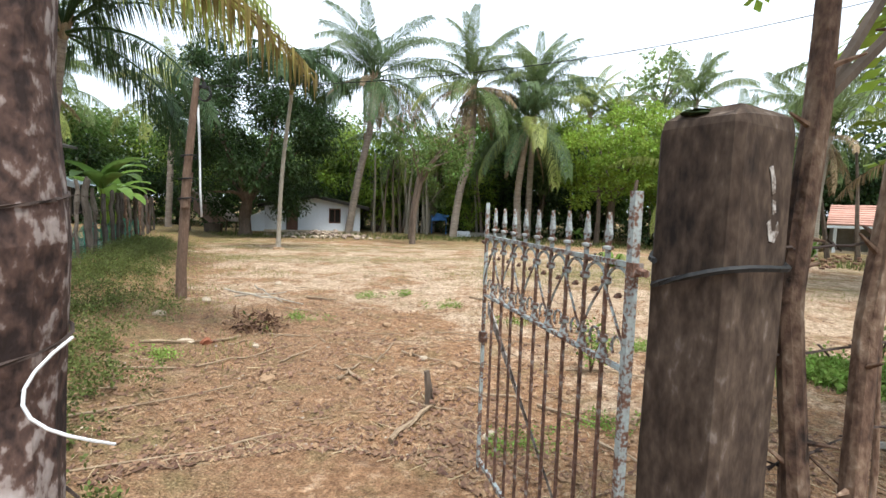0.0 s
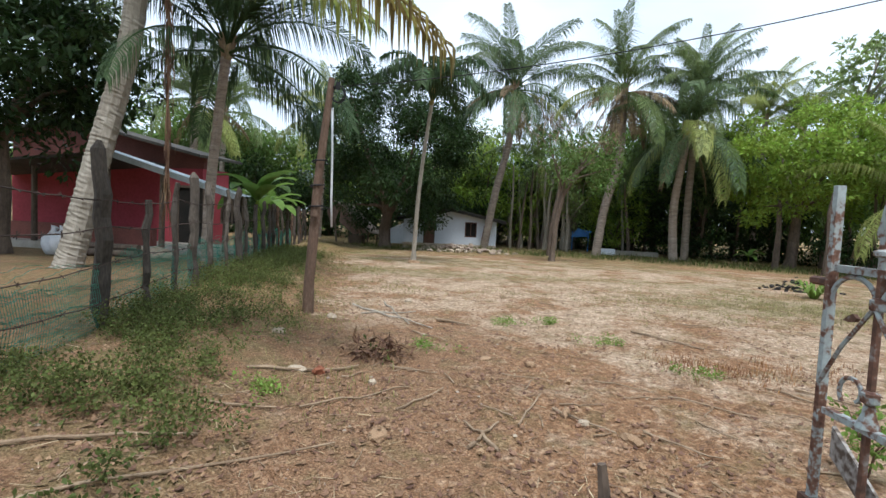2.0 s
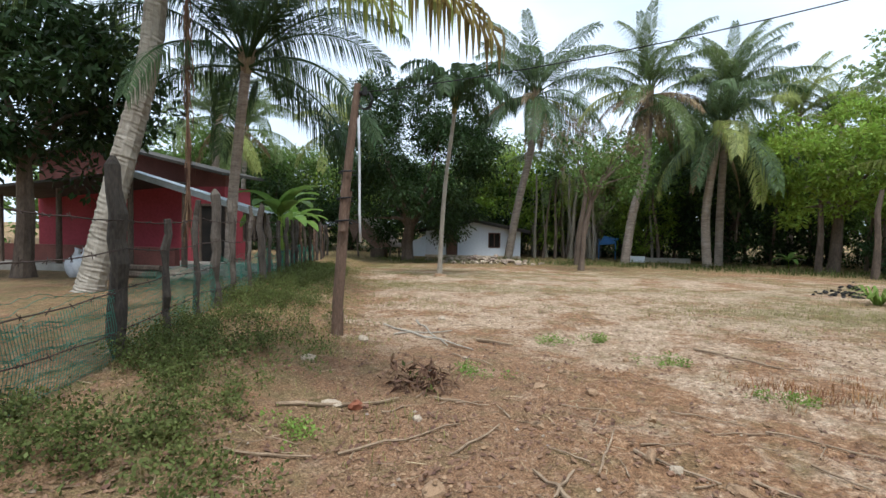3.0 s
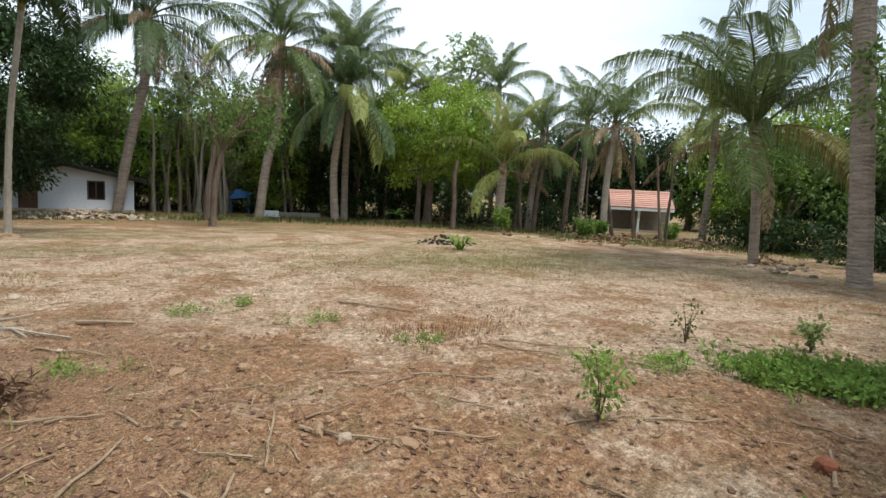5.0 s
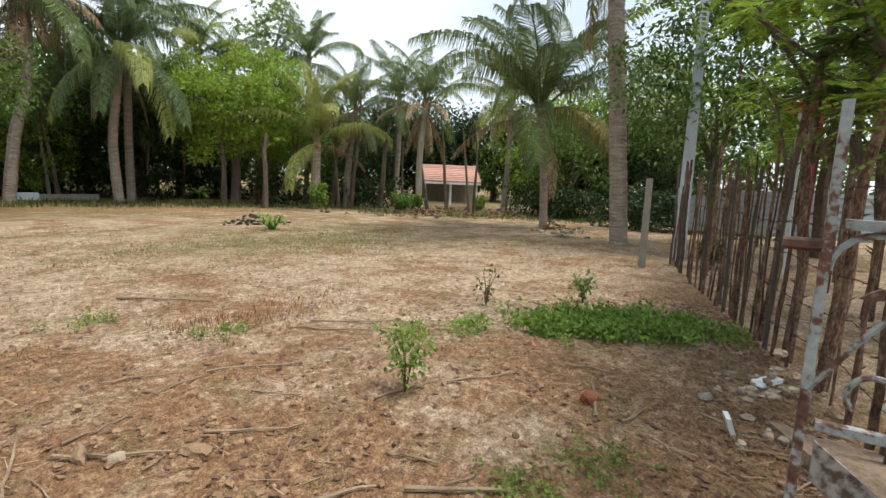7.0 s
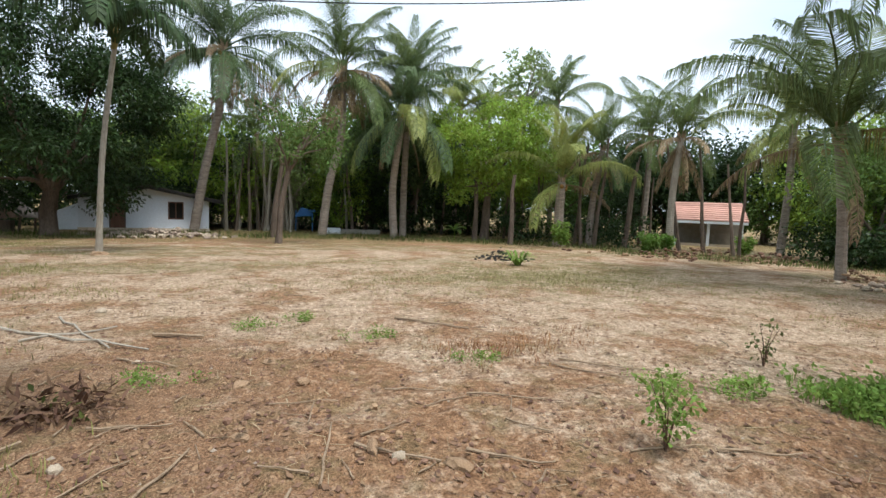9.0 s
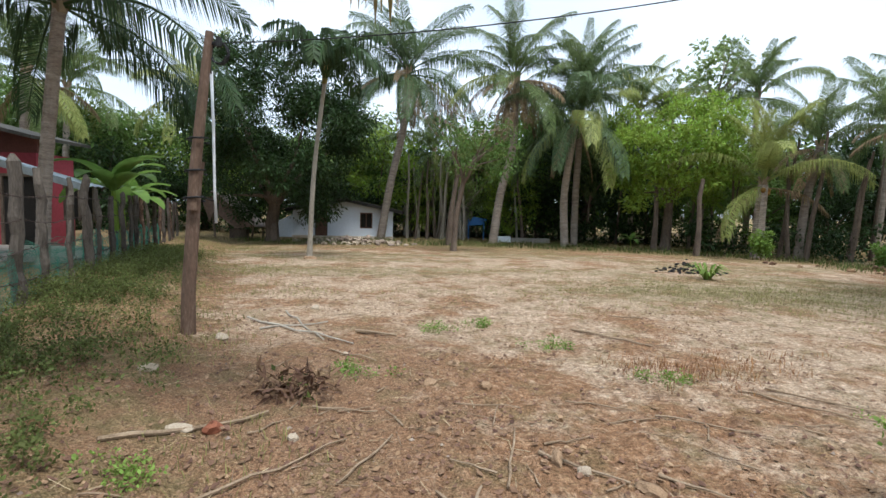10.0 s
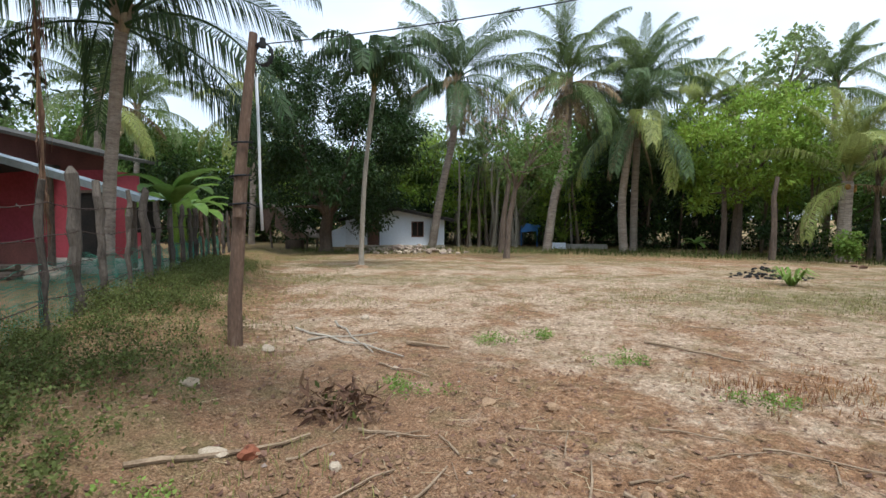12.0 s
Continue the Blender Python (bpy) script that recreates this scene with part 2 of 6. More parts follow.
def ground_material():
    m = bpy.data.materials.new("trodden_soil")
    m.use_nodes = True
    n, k = m.node_tree.nodes, m.node_tree.links
    p = n["Principled BSDF"]
    geo = n.new("ShaderNodeNewGeometry")
    att = n.new("ShaderNodeAttribute")
    att.attribute_name = "zone"
    sep = n.new("ShaderNodeSeparateColor")
    k.new(att.outputs["Color"], sep.inputs["Color"])

    def tex(scale, detail, rough=0.6):
        t = n.new("ShaderNodeTexNoise")
        t.inputs["Scale"].default_value, t.inputs["Detail"].default_value, t.inputs["Roughness"].default_value = scale, detail, rough
        k.new(geo.outputs["Position"], t.inputs["Vector"])
        return t.outputs["Fac"]

    def ramp(src, stops):
        r = n.new("ShaderNodeValToRGB")
        el = r.color_ramp.elements
        while len(el) < len(stops):
            el.new(0.5)
        for e, (pos, c) in zip(el, stops):
            e.position, e.color = pos, (*c, 1)
        k.new(src, r.inputs["Fac"])
        return r.outputs["Color"]

    def blend(fac, a, b):
        x = n.new("ShaderNodeMixRGB")
        k.new(fac, x.inputs[0])
        k.new(a, x.inputs[1])
        k.new(b, x.inputs[2])
        return x.outputs[0]

    def mixfac(zone, noise_out, gain=2.2, amount=0.9):
        """zone + (noise - 0.5) * gain, clamped"""
        a = n.new("ShaderNodeMath")
        a.operation = "MULTIPLY_ADD"
        k.new(noise_out, a.inputs[0])
        a.inputs[1].default_value, a.inputs[2].default_value = gain, -gain / 2
        b = n.new("ShaderNodeMath")
        b.operation, b.use_clamp = "ADD", True
        k.new(zone, b.inputs[0])
        k.new(a.outputs[0], b.inputs[1])
        c = n.new("ShaderNodeMath")
        c.operation = "MULTIPLY"
        k.new(b.outputs[0], c.inputs[0])
        c.inputs[1].default_value = amount
        return c.outputs[0]

    n2, n3, n4 = tex(2.6, 6, 0.65), tex(14, 5, 0.7), tex(70, 3)
    red = ramp(n3, [(0.25, (0.11, 0.059, 0.032)), (0.47, (0.245, 0.137, 0.073)), (0.7, (0.42, 0.265, 0.152))])
    pale = ramp(n3, [(0.28, (0.2, 0.132, 0.083)), (0.47, (0.405, 0.295, 0.2)), (0.66, (0.62, 0.5, 0.37))])
    grass = ramp(n3, [(0.3, (0.075, 0.08, 0.028)), (0.55, (0.19, 0.165, 0.072)), (0.75, (0.3, 0.245, 0.13))])
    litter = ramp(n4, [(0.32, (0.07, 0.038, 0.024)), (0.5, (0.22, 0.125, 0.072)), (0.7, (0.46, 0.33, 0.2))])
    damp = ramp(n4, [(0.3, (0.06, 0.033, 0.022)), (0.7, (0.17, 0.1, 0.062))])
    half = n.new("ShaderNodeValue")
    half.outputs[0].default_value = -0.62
    c = blend(mixfac(sep.outputs[0], tex(0.8, 10, 0.72), 9.0, 0.95), red, pale)
    thin = n.new("ShaderNodeValue")
    thin.outputs[0].default_value = -0.2
    c = blend(mixfac(thin.outputs[0], tex(7.0, 6, 0.7), 7.0, 0.3), c, pale)
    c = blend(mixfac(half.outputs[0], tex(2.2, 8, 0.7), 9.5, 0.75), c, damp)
    # litter layer, which also carries the painted shade of yard and left verge
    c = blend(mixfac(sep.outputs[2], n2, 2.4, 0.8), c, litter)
    c = blend(mixfac(sep.outputs[1], n2, 3.0, 0.85), c, grass)
    grain = ramp(tex(48, 5, 0.8), [(0.32, (0.36, 0.33, 0.31)), (0.46, (1.08, 1.07, 1.06)), (0.64, (1.75, 1.73, 1.7))])
    grit = n.new("ShaderNodeMixRGB")
    grit.blend_type = "MULTIPLY"
    grit.inputs[0].default_value = 0.95
    k.new(c, grit.inputs[1])
    k.new(grain, grit.inputs[2])
    k.new(grit.outputs[0], p.inputs["Base Color"])
    p.inputs["Roughness"].default_value = 0.95
    p.inputs["Specular IOR Level"].default_value = 0.15
    h = n.new("ShaderNodeMath")
    h.operation = "MULTIPLY_ADD"
    k.new(n3, h.inputs[0])
    h.inputs[1].default_value = 0.5
    k.new(n2, h.inputs[2])
    h2 = n.new("ShaderNodeMath")
    h2.operation = "MULTIPLY_ADD"
    k.new(n4, h2.inputs[0])
    h2.inputs[1].default_value = 0.6
    k.new(h.outputs[0], h2.inputs[2])
    bp = n.new("ShaderNodeBump")
    bp.inputs["Strength"].default_value, bp.inputs["Distance"].default_value = 1.0, 0.075
    k.new(h2.outputs[0], bp.inputs["Height"])
    k.new(bp.outputs["Normal"], p.inputs["Normal"])
    return m


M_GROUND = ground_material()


# ---- building helpers ----
class Shape:
    """Collects vertices and faces for one mesh."""

    def __init__(self):
        self.v, self.f = [], []

    def tube(self, pts, radii, n=8, cap=True, rough=0.0, seed=0):
        rng = random.Random(seed)
        pts = [Vector(p) for p in pts]
        base = len(self.v)
        for i, p in enumerate(pts):
            d = (pts[min(i + 1, len(pts) - 1)] - pts[max(i - 1, 0)]).normalized()
            side = d.cross(Vector((0.31, 0.9, 0.05))).normalized()
            if side.length < 0.5:
                side = Vector((1, 0, 0))
            up = side.cross(d)
            r = radii[i] if hasattr(radii, "__len__") else radii
            for j in range(n):
                a = 2 * math.pi * j / n
                q = r * (1 + rough * rng.uniform(-1, 1))
                self.v.append(p + side * (q * math.cos(a)) + up * (q * math.sin(a)))
        for i in range(len(pts) - 1):
            for j in range(n):
                a, b = base + i * n + j, base + i * n + (j + 1) % n
                self.f.append((a, b, b + n, a + n))
        if cap:
            self.f.append(tuple(base + j for j in reversed(range(n))))
            self.f.append(tuple(base + (len(pts) - 1) * n + j for j in range(n)))
        return self

    def box(self, c, s, m=None):
        base = len(self.v)
        for x in (-0.5, 0.5):
            for y in (-0.5, 0.5):
                for z in (-0.5, 0.5):
                    q = Vector((x * s[0], y * s[1], z * s[2]))
                    self.v.append(Vector(c) + (m @ q if m is not None else q))
        for q in ((0, 1, 3, 2), (4, 6, 7, 5), (0, 4, 5, 1), (2, 3, 7, 6), (0, 2, 6, 4), (1, 5, 7, 3)):
            self.f.append(tuple(base + i for i in q))
        return self

    def poly(self, pts):
        base = len(self.v)
        self.v += [Vector(p) for p in pts]
        self.f.append(tuple(range(base, base + len(pts))))
        return self

    def prism(self, outline, lo, hi, place):
        """An outline in two coordinates drawn out from lo to hi; place(u, v, w) gives the corner."""
        base, n = len(self.v), len(outline)
        self.v += [Vector(place(u, v, lo)) for u, v in outline] + [Vector(place(u, v, hi)) for u, v in outline]
        self.f.append(tuple(base + i for i in range(n)))
        self.f.append(tuple(base + n + i for i in reversed(range(n))))
        for i in range(n):
            j = (i + 1) % n
            self.f.append((base + j, base + i, base + n + i, base + n + j))
        return self

    def blob(self, c, r, seed=0, rough=0.25, squash=0.7):
        """An uneven lump of 20 faces cut finer once."""
        bm = bmesh.new()
        bmesh.ops.create_icosphere(bm, subdivisions=2, radius=1.0)
        rng = random.Random(seed)
        base = len(self.v)
        for vert in bm.verts:
            q = 1 + rough * rng.uniform(-1, 1)
            self.v.append(Vector(c) + Vector((vert.co.x * r * q, vert.co.y * r * q, vert.co.z * r * q * squash)))
        self.f += [tuple(base + x.index for x in f.verts) for f in bm.faces]
        bm.free()
        return self

    def mesh(self, name, material, smooth=False):
        me = bpy.data.meshes.new(name)
        me.from_pydata([tuple(p) for p in self.v], [], self.f)
        me.materials.append(material)
        if smooth:
            me.polygons.foreach_set("use_smooth", [True] * len(me.polygons))
        me.update()
        return me


def part(name, shape, material, parent, label="", smooth=False):
    """One mesh object under a thing or a part, in the parent's coordinates."""
    me = shape if isinstance(shape, bpy.types.Mesh) else shape.mesh(name, material, smooth)
    ob = new(name, me)
    ob.parent = parent
    return tagged(ob, label)


def thing(name, label, category, m=None, group="", kind=""):
    ob = tagged(new(name), label, category, group, kind)
    ob.matrix_basis = m if m is not None else Matrix.Identity(4)
    return ob


def solid(name, shape, material, label, category, m=None, group="", kind="", smooth=False):
    me = shape if isinstance(shape, bpy.types.Mesh) else shape.mesh(name, material, smooth)
    ob = tagged(new(name, me), label, category, group, kind)
    ob.matrix_basis = m if m is not None else Matrix.Identity(4)
    return ob


def ease(a, b, x):
    x = min(1.0, max(0.0, (x - a) / (b - a)))
    return x * x * (3 - 2 * x)


def fence_x(y):
    return -2.45 - 0.418 * y


def palisade_y(x):
    return 1.15 + 0.455 * (x - 0.6) + 0.07 * max(0.0, x - 4.0)


def ground_z(x, y):
    z = -0.3 * ease(13, 30, math.hypot(x, y)) + 0.18 * ease(2.8, 1.2, x - fence_x(y)) * ease(-2, 3, y)
    d = math.hypot(x + 0.5, y - 3)
    if d < 40:
        z += 0.03 * noise.noise((x * 0.5, y * 0.5, 0)) + 0.012 * noise.noise((x * 2.3, y * 2.3, 3)) * ease(40, 12, d)
        if d < 16:
            z += 0.026 * noise.noise((x * 5.1, y * 5.1, 7)) * ease(16, 6, d)
            if d < 8:
                dug = 0.35 + 0.65 * ease(-0.1, 0.3, noise.noise((x * 0.8, y * 0.8, 31)))
                z += (0.02 * max(0.0, noise.noise((x * 11, y * 11, 1))) + dug * (0.016 * abs(noise.noise((x * 17, y * 17, 4))) + 0.011 * noise.noise((x * 29, y * 29, 8)))) * ease(8, 5, d)
    return z


def on_ground(x, y, lift=0.0, turn=0.0, size=1.0):
    return Matrix.LocRotScale((x, y, ground_z(x, y) + lift), Euler((0, 0, radians(turn))), (size, size, size))


# ---- ground: one sheet to the horizon ----
def build_ground():
    cx, cy, na = -0.5, 2.4, 700
    radii = [0.0]
    r = 0.25
    while r < 3000:
        radii.append(r)
        r += max(0.03, r * (0.014 if r < 12 else 0.03))
    # three quarters of the spokes lie over the clearing, the rest behind the gate
    spokes = [radians(-12 + 168 * j / 525) for j in range(525)] + [radians(156 + 192 * j / 175) for j in range(175)]
    sh_v, sh_f, zone = [], [], []
    for i, r in enumerate(radii):
        for j in range(na):
            x, y = cx + r * math.cos(spokes[j]), cy + r * math.sin(spokes[j])
            sh_v.append((x, y, ground_z(x, y)))
            big = noise.noise((x * 0.16, y * 0.16, 11))
            side = x - fence_x(y)
            d = math.hypot(x + 0.7, y - 2.4)
            pale = ease(1.9, 5.8, d + big * 2.8) * ease(30, 20, y) * ease(1.4, 3.4, side) * 1.75 - 0.9
            lane = ease(0.3, 1.2, palisade_y(x) - y) * ease(0.4, 1.2, x)
            pale = pale + (0.9 - pale) * lane
            pale -= 0.3 * ease(12, 20, d + big * 4) * (1 - lane)
            green = 0.38 * ease(3.0, 1.4, side) * ease(1.0, 3.0, y)
            green = max(green, 0.55 * ease(11, 14, d + big * 3) * ease(0.15, -0.15, noise.noise((x * 0.2, y * 0.45, 5)) - 0.05), 0.75 * ease(25.5, 28, math.hypot(x, y)))
            green = max(green, 0.9 * math.exp(-((x - 5.2) / 3.6) ** 2 - ((y - 12.3) / 1.9) ** 2))
            # yard behind the post fence: tree shade put into the soil colour
            green = green if side > -0.2 else 0.5
            pale = pale if side > -0.2 else -1.0
            # litter, deepened on the left to stand for shade; plain litter along the stakes
            litter_shade = 0.78 * ease(8.0, 4.0, d) * ease(0.4, -1.4, x) + 0.45 * ease(2.2, 0.5, y - palisade_y(x)) * ease(0.5, 2, x) * ease(-0.1, 0.1, y - palisade_y(x))
            # dark litter tone over the yard stands for the trees' shade
            litter_shade = max(litter_shade, 0.7 * ease(0.3, -0.6, side))
            zone.append((pale, green, min(0.85, litter_shade), 1.0))
    for i in range(1, len(radii)):
        for j in range(na):
            a, b = (i - 1) * na + j, (i - 1) * na + (j + 1) % na
            sh_f.append((a, b, b + na, a + na) if i > 1 else (j, b + na, a + na))
    me = bpy.data.meshes.new("ground")
    me.from_pydata(sh_v, [], sh_f)
    att = me.color_attributes.new("zone", "FLOAT_COLOR", "POINT")
    att.data.foreach_set("color", [c for z in zone for c in z])
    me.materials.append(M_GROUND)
    me.polygons.foreach_set("use_smooth", [True] * len(me.polygons))
    me.update()
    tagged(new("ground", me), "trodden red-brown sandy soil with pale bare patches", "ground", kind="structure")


build_ground()


# ---- palms ----
def frond_mesh(name, material, e0, e1, length=4.0, pairs=46, leaflet=0.8, hang=0.5, width=0.05, seed=0, gaps=0.06, curl=0.0):
    """A feathered palm frond along +x: the midrib rises at e0 degrees and bends to e1; leaflets in pairs, hanging more or less."""
    rng = random.Random(seed)
    s = Shape()
    pts, p, n = [], Vector((0, 0, 0)), 14
    angs = []
    for i in range(n + 1):
        u = i / n
        e = radians(e0 + (e1 - e0) * (u ** 1.25))
        pts.append(p.copy())
        angs.append(e)
        p = p + Vector((math.cos(e), curl * u, math.sin(e))) * (length / n)
    s.tube(pts, [0.035 * (1 - 0.85 * i / n) + 0.004 for i in range(n + 1)], 5)
    for k in range(pairs):
        u = 0.16 + 0.84 * (k + 0.5) / pairs
        i = min(n - 1, int(u * n))
        fr = u * n - i
        o = pts[i].lerp(pts[i + 1], fr)
        d = (pts[i + 1] - pts[i]).normalized()
        nor = Vector((-math.sin(angs[i]), 0, math.cos(angs[i])))
        ln = leaflet * (0.35 + 0.65 * math.sin(math.pi * min(1.0, 0.12 + u * 0.88)) ** 0.7)
        for sd in (-1, 1):
            if rng.random() < gaps:
                continue
            l2 = ln * rng.uniform(0.8, 1.12)
            fwd = 0.5 + 0.55 * u + rng.uniform(-0.22, 0.22)
            out = (Vector((0, sd, 0)) + d * fwd + nor * (0.35 - 0.5 * hang)).normalized()
            down = Vector((0, 0, -1))
            a = o + out * (l2 * 0.45)
            d2 = (out * (1 - hang) + down * hang * rng.uniform(0.8, 1.3)).normalized()
            b = a + d2 * (l2 * 0.55)
            w = (d - out * d.dot(out)).normalized() * (width * 0.5 * rng.uniform(0.8, 1.2))
            base = len(s.v)
            s.v += [o + w * 0.4, o - w * 0.4, a + w, a - w, b]
            s.f += [(base, base + 1, base + 3, base + 2), (base + 2, base + 3, base + 4)]
    return s.mesh(name, material)


FR = {}
for kind_name, material in (("green", M_FROND), ("deep", M_FROND_DEEP), ("dark", M_FROND_DK), ("yellow", M_FROND_YEL), ("ochre", M_FROND_OCH)):
    FR[kind_name] = {
        "up": [frond_mesh("frond", material, 82 - 10 * i, 22 - 18 * i, 4.2, 112, 1.0, 0.56, 0.03, 10 + i) for i in range(2)],
        "mid": [frond_mesh("frond", material, 56 - 12 * i, -32 - 14 * i, 4.7, 118, 1.15, 0.78, 0.03, 20 + i) for i in range(2)],
        "low": [frond_mesh("frond", material, 8 - 22 * i, -74 - 8 * i, 4.5, 110, 1.15, 0.92, 0.03, 30 + i) for i in range(2)],
    }
FR["dry"] = {
    "hang": [frond_mesh("frond", M_FROND_DRY, -35 - 14 * i, -86, 3.2, 44, 0.7, 0.9, 0.055, 40 + i, 0.2) for i in range(3)],
    "out": [frond_mesh("frond", M_FROND_DRY, 10 - 10 * i, -60, 3.6, 46, 0.75, 0.9, 0.055, 50 + i, 0.15) for i in range(2)],
}


def palm_trunk(pts, r0, r1, parent, material, rings=0.085, name="trunk"):
    """A ringed trunk along a smooth line through the points, swollen at the foot."""
    s, line = Shape(), []
    n = len(pts)
    for i in range(n - 1):
        a, b, c, d = Vector(pts[max(i - 1, 0)]), Vector(pts[i]), Vector(pts[i + 1]), Vector(pts[min(i + 2, n - 1)])
        steps = max(4, int((c - b).length / (rings * 0.5)))
        for q in range(steps):
            t = q / steps
            line.append(0.5 * (2 * b + (c - a) * t + (2 * a - 5 * b + 4 * c - d) * t * t + (3 * b - a - 3 * c + d) * t ** 3))
    line.append(Vector(pts[-1]))
    m = len(line)
    rad = [(r0 + (r1 - r0) * (i / m) ** 0.6) * (1.014 if i % 2 else 0.988) * (1 + 0.55 * math.exp(-i * 0.5)) for i in range(m)]
    s.tube(line, rad, 10, rough=0.05, seed=m)
    part(name, s, material, parent, smooth=False)
    return line[-1]


def palm(label, foot, bends, r0, r1, crown, size=1.0, seed=0, sink=0.1, bark=None, tint="green", group="", dry_hang=0, nuts=0, collar=True):
    """foot on the ground; bends: further trunk points; crown: how many fronds (up, mid, low)."""
    rng = random.Random(seed)
    x, y = foot
    p = thing("coconut_palm", label, "palm tree", Matrix.Translation((x, y, ground_z(x, y) - sink)), group)
    z0 = ground_z(x, y) - sink
    pts = [(0, 0, 0)] + [(bx - x, by - y, bz - z0) for bx, by, bz in bends]
    top = palm_trunk(pts, r0, r1, p, bark or M_PALMBARK)
    if collar:
        c = Shape()
        for k in range(9):
            a = k * 2.4
            d = Vector((math.cos(a), math.sin(a), 1.6)).normalized()
            c.tube([top + Vector((0, 0, -0.25)) + d * 0.05, top + d * 0.45 * size], [0.09 * size, 0.03 * size], 5)
        part("crownshaft", c, M_STICK, p, "fibrous brown leaf bases")
    turn = rng.uniform(0, 6.28)
    for kind_name, count in zip(("up", "mid", "low"), crown):
        for k in range(count):
            turn += 2.4 + rng.uniform(-0.25, 0.25)
            t = tint
            if kind_name == "low" and tint != "dark" and rng.random() < 0.15:
                t = "yellow"
            ob = part("frond", rng.choice(FR[t][kind_name]), None, p)
            sc = size * rng.uniform(0.85, 1.12)
            ob.matrix_basis = Matrix.LocRotScale(top + Vector((0, 0, {"up": 0.1, "mid": 0.02, "low": -0.08}[kind_name])), Euler((rng.uniform(-0.3, 0.3), rng.uniform(-0.12, 0.12), turn)), (sc, sc, sc))
    for k in range(dry_hang):
        turn += 2.4
        ob = part("dry_frond", rng.choice(FR["dry"]["hang" if k % 3 else "out"]), None, p, "dead brown hanging frond")
        sc = size * rng.uniform(0.7, 1.05)
        ob.matrix_basis = Matrix.LocRotScale(top + Vector((0, 0, -0.15)), Euler((rng.uniform(-0.3, 0.3), 0, turn)), (sc, sc, sc))
    for k in range(nuts):
        a = k * 2.1
        part("coconut", Shape().blob(top + Vector((0.26 * math.cos(a), 0.26 * math.sin(a), -0.25 - 0.12 * (k % 2))) * 1.0, 0.11, k, 0.04, 1.15), M_COCO, p, "orange young coconut", smooth=True)
    return p, top


def extra_frond(p, top, kind_name, tint, turn, size, roll=0.0, pitch=0.0, lift=0.0, which=0, label="", mesh=None):
    ob = part("frond" if tint != "dry" else "dry_frond", mesh or FR[tint][kind_name][which % len(FR[tint][kind_name])], None, p, label)
    ob.matrix_basis = Matrix.LocRotScale(top + Vector((0, 0, lift)), Euler((roll, pitch, radians(turn))), (size, size, size))
    return ob


G_FAR = "coconut palms round the clearing"
palm("leaning coconut palm with arching fronds beside the white house", (-4.25, 32.15), [(-3.7, 32.2, 3.0), (-2.95, 32.3, 6.6), (-2.8, 32.3, 9.5)], 0.26, 0.2, (8, 9, 14), 1.15, 3, group=G_FAR, dry_hang=7, nuts=4, tint="deep")
palm("coconut palm hung with dead fronds, trunk leaning", (2.35, 30.82), [(2.7, 30.8, 2.5), (3.3, 30.7, 5.2), (3.35, 30.7, 8.9)], 0.27, 0.19, (9, 7, 7), 1.05, 4, group=G_FAR, dry_hang=20)
palm("tall coconut palm with drooping green fronds", (6.30, 30.03), [(6.15, 30.05, 2.2), (6.3, 30.0, 4.2), (6.6, 29.9, 6.7)], 0.24, 0.18, (6, 8, 15), 1.15, 5, group=G_FAR, dry_hang=3, nuts=5, tint="deep")
palm("coconut palm with upright fronds above its drooping neighbours", (7.2, 31.5), [(7.2, 31.5, 3.5), (7.35, 31.4, 8.8)], 0.22, 0.17, (11, 8, 6), 0.92, 6, group=G_FAR)
palm("short coconut palm with pale yellow-green fronds and an orange heart", (14.24, 25.52), [(14.2, 25.5, 1.5), (14.25, 25.5, 3.1)], 0.32, 0.22, (9, 6, 2), 1.0, 7, group=G_FAR, tint="yellow", dry_hang=2, nuts=5)
palm("coconut palm with reddish dead fronds hanging down the trunk", (16.22, 25.61), [(16.3, 25.5, 2.2), (16.6, 25.3, 4.9)], 0.22, 0.16, (8, 5, 1), 0.8, 8, group=G_FAR, dry_hang=11)
palm("slim coconut palm with brown dead fronds among green ones", (18.36, 21.93), [(18.3, 21.9, 2.5), (18.5, 21.8, 5.3)], 0.2, 0.15, (7, 4, 1), 0.85, 9, group=G_FAR, dry_hang=9, bark=M_PALEBARK)
palm_r, top_r = palm("young coconut palm with long green arching fronds", (13.97, 11.32), [(13.9, 11.4, 1.8), (13.8, 11.6, 3.75)], 0.14, 0.12, (9, 8, 2), 1.05, 10, group=G_FAR, tint="green", dry_hang=2, nuts=4)
extra_frond(palm_r, top_r, "low", "ochre", 250, 0.95, which=0, label="ochre dying frond")
extra_frond(palm_r, top_r, "mid", "green", 205, 1.2, which=0)
palm("tall coconut palm, bare ringed brown trunk beside the stake fence", (11.85, 7.74), [(11.75, 8.0, 3.0), (11.6, 8.25, 6.0), (11.5, 8.3, 8.3)], 0.24, 0.19, (6, 8, 7), 1.0, 11, dry_hang=2, group=G_FAR)
palm_p, top_p = palm("coconut palm with a thick pale leaning trunk behind the post fence", (-9.7, 9.5), [(-9.35, 9.85, 2.3), (-8.95, 10.3, 5.0), (-8.8, 10.4, 7.3)], 0.27, 0.2, (6, 7, 5), 1.1, 12, group="coconut palms behind the post fence", bark=M_PALEBARK)
palm_l, top_l = palm("coconut palm with fronds coloured backlit-dark reaching over the post fence", (-8.9, 12.6), [(-8.75, 12.6, 2.3), (-8.25, 12.45, 5.4)], 0.14, 0.12, (6, 8, 6), 0.95, 13, tint="dark", group="coconut palms behind the post fence")
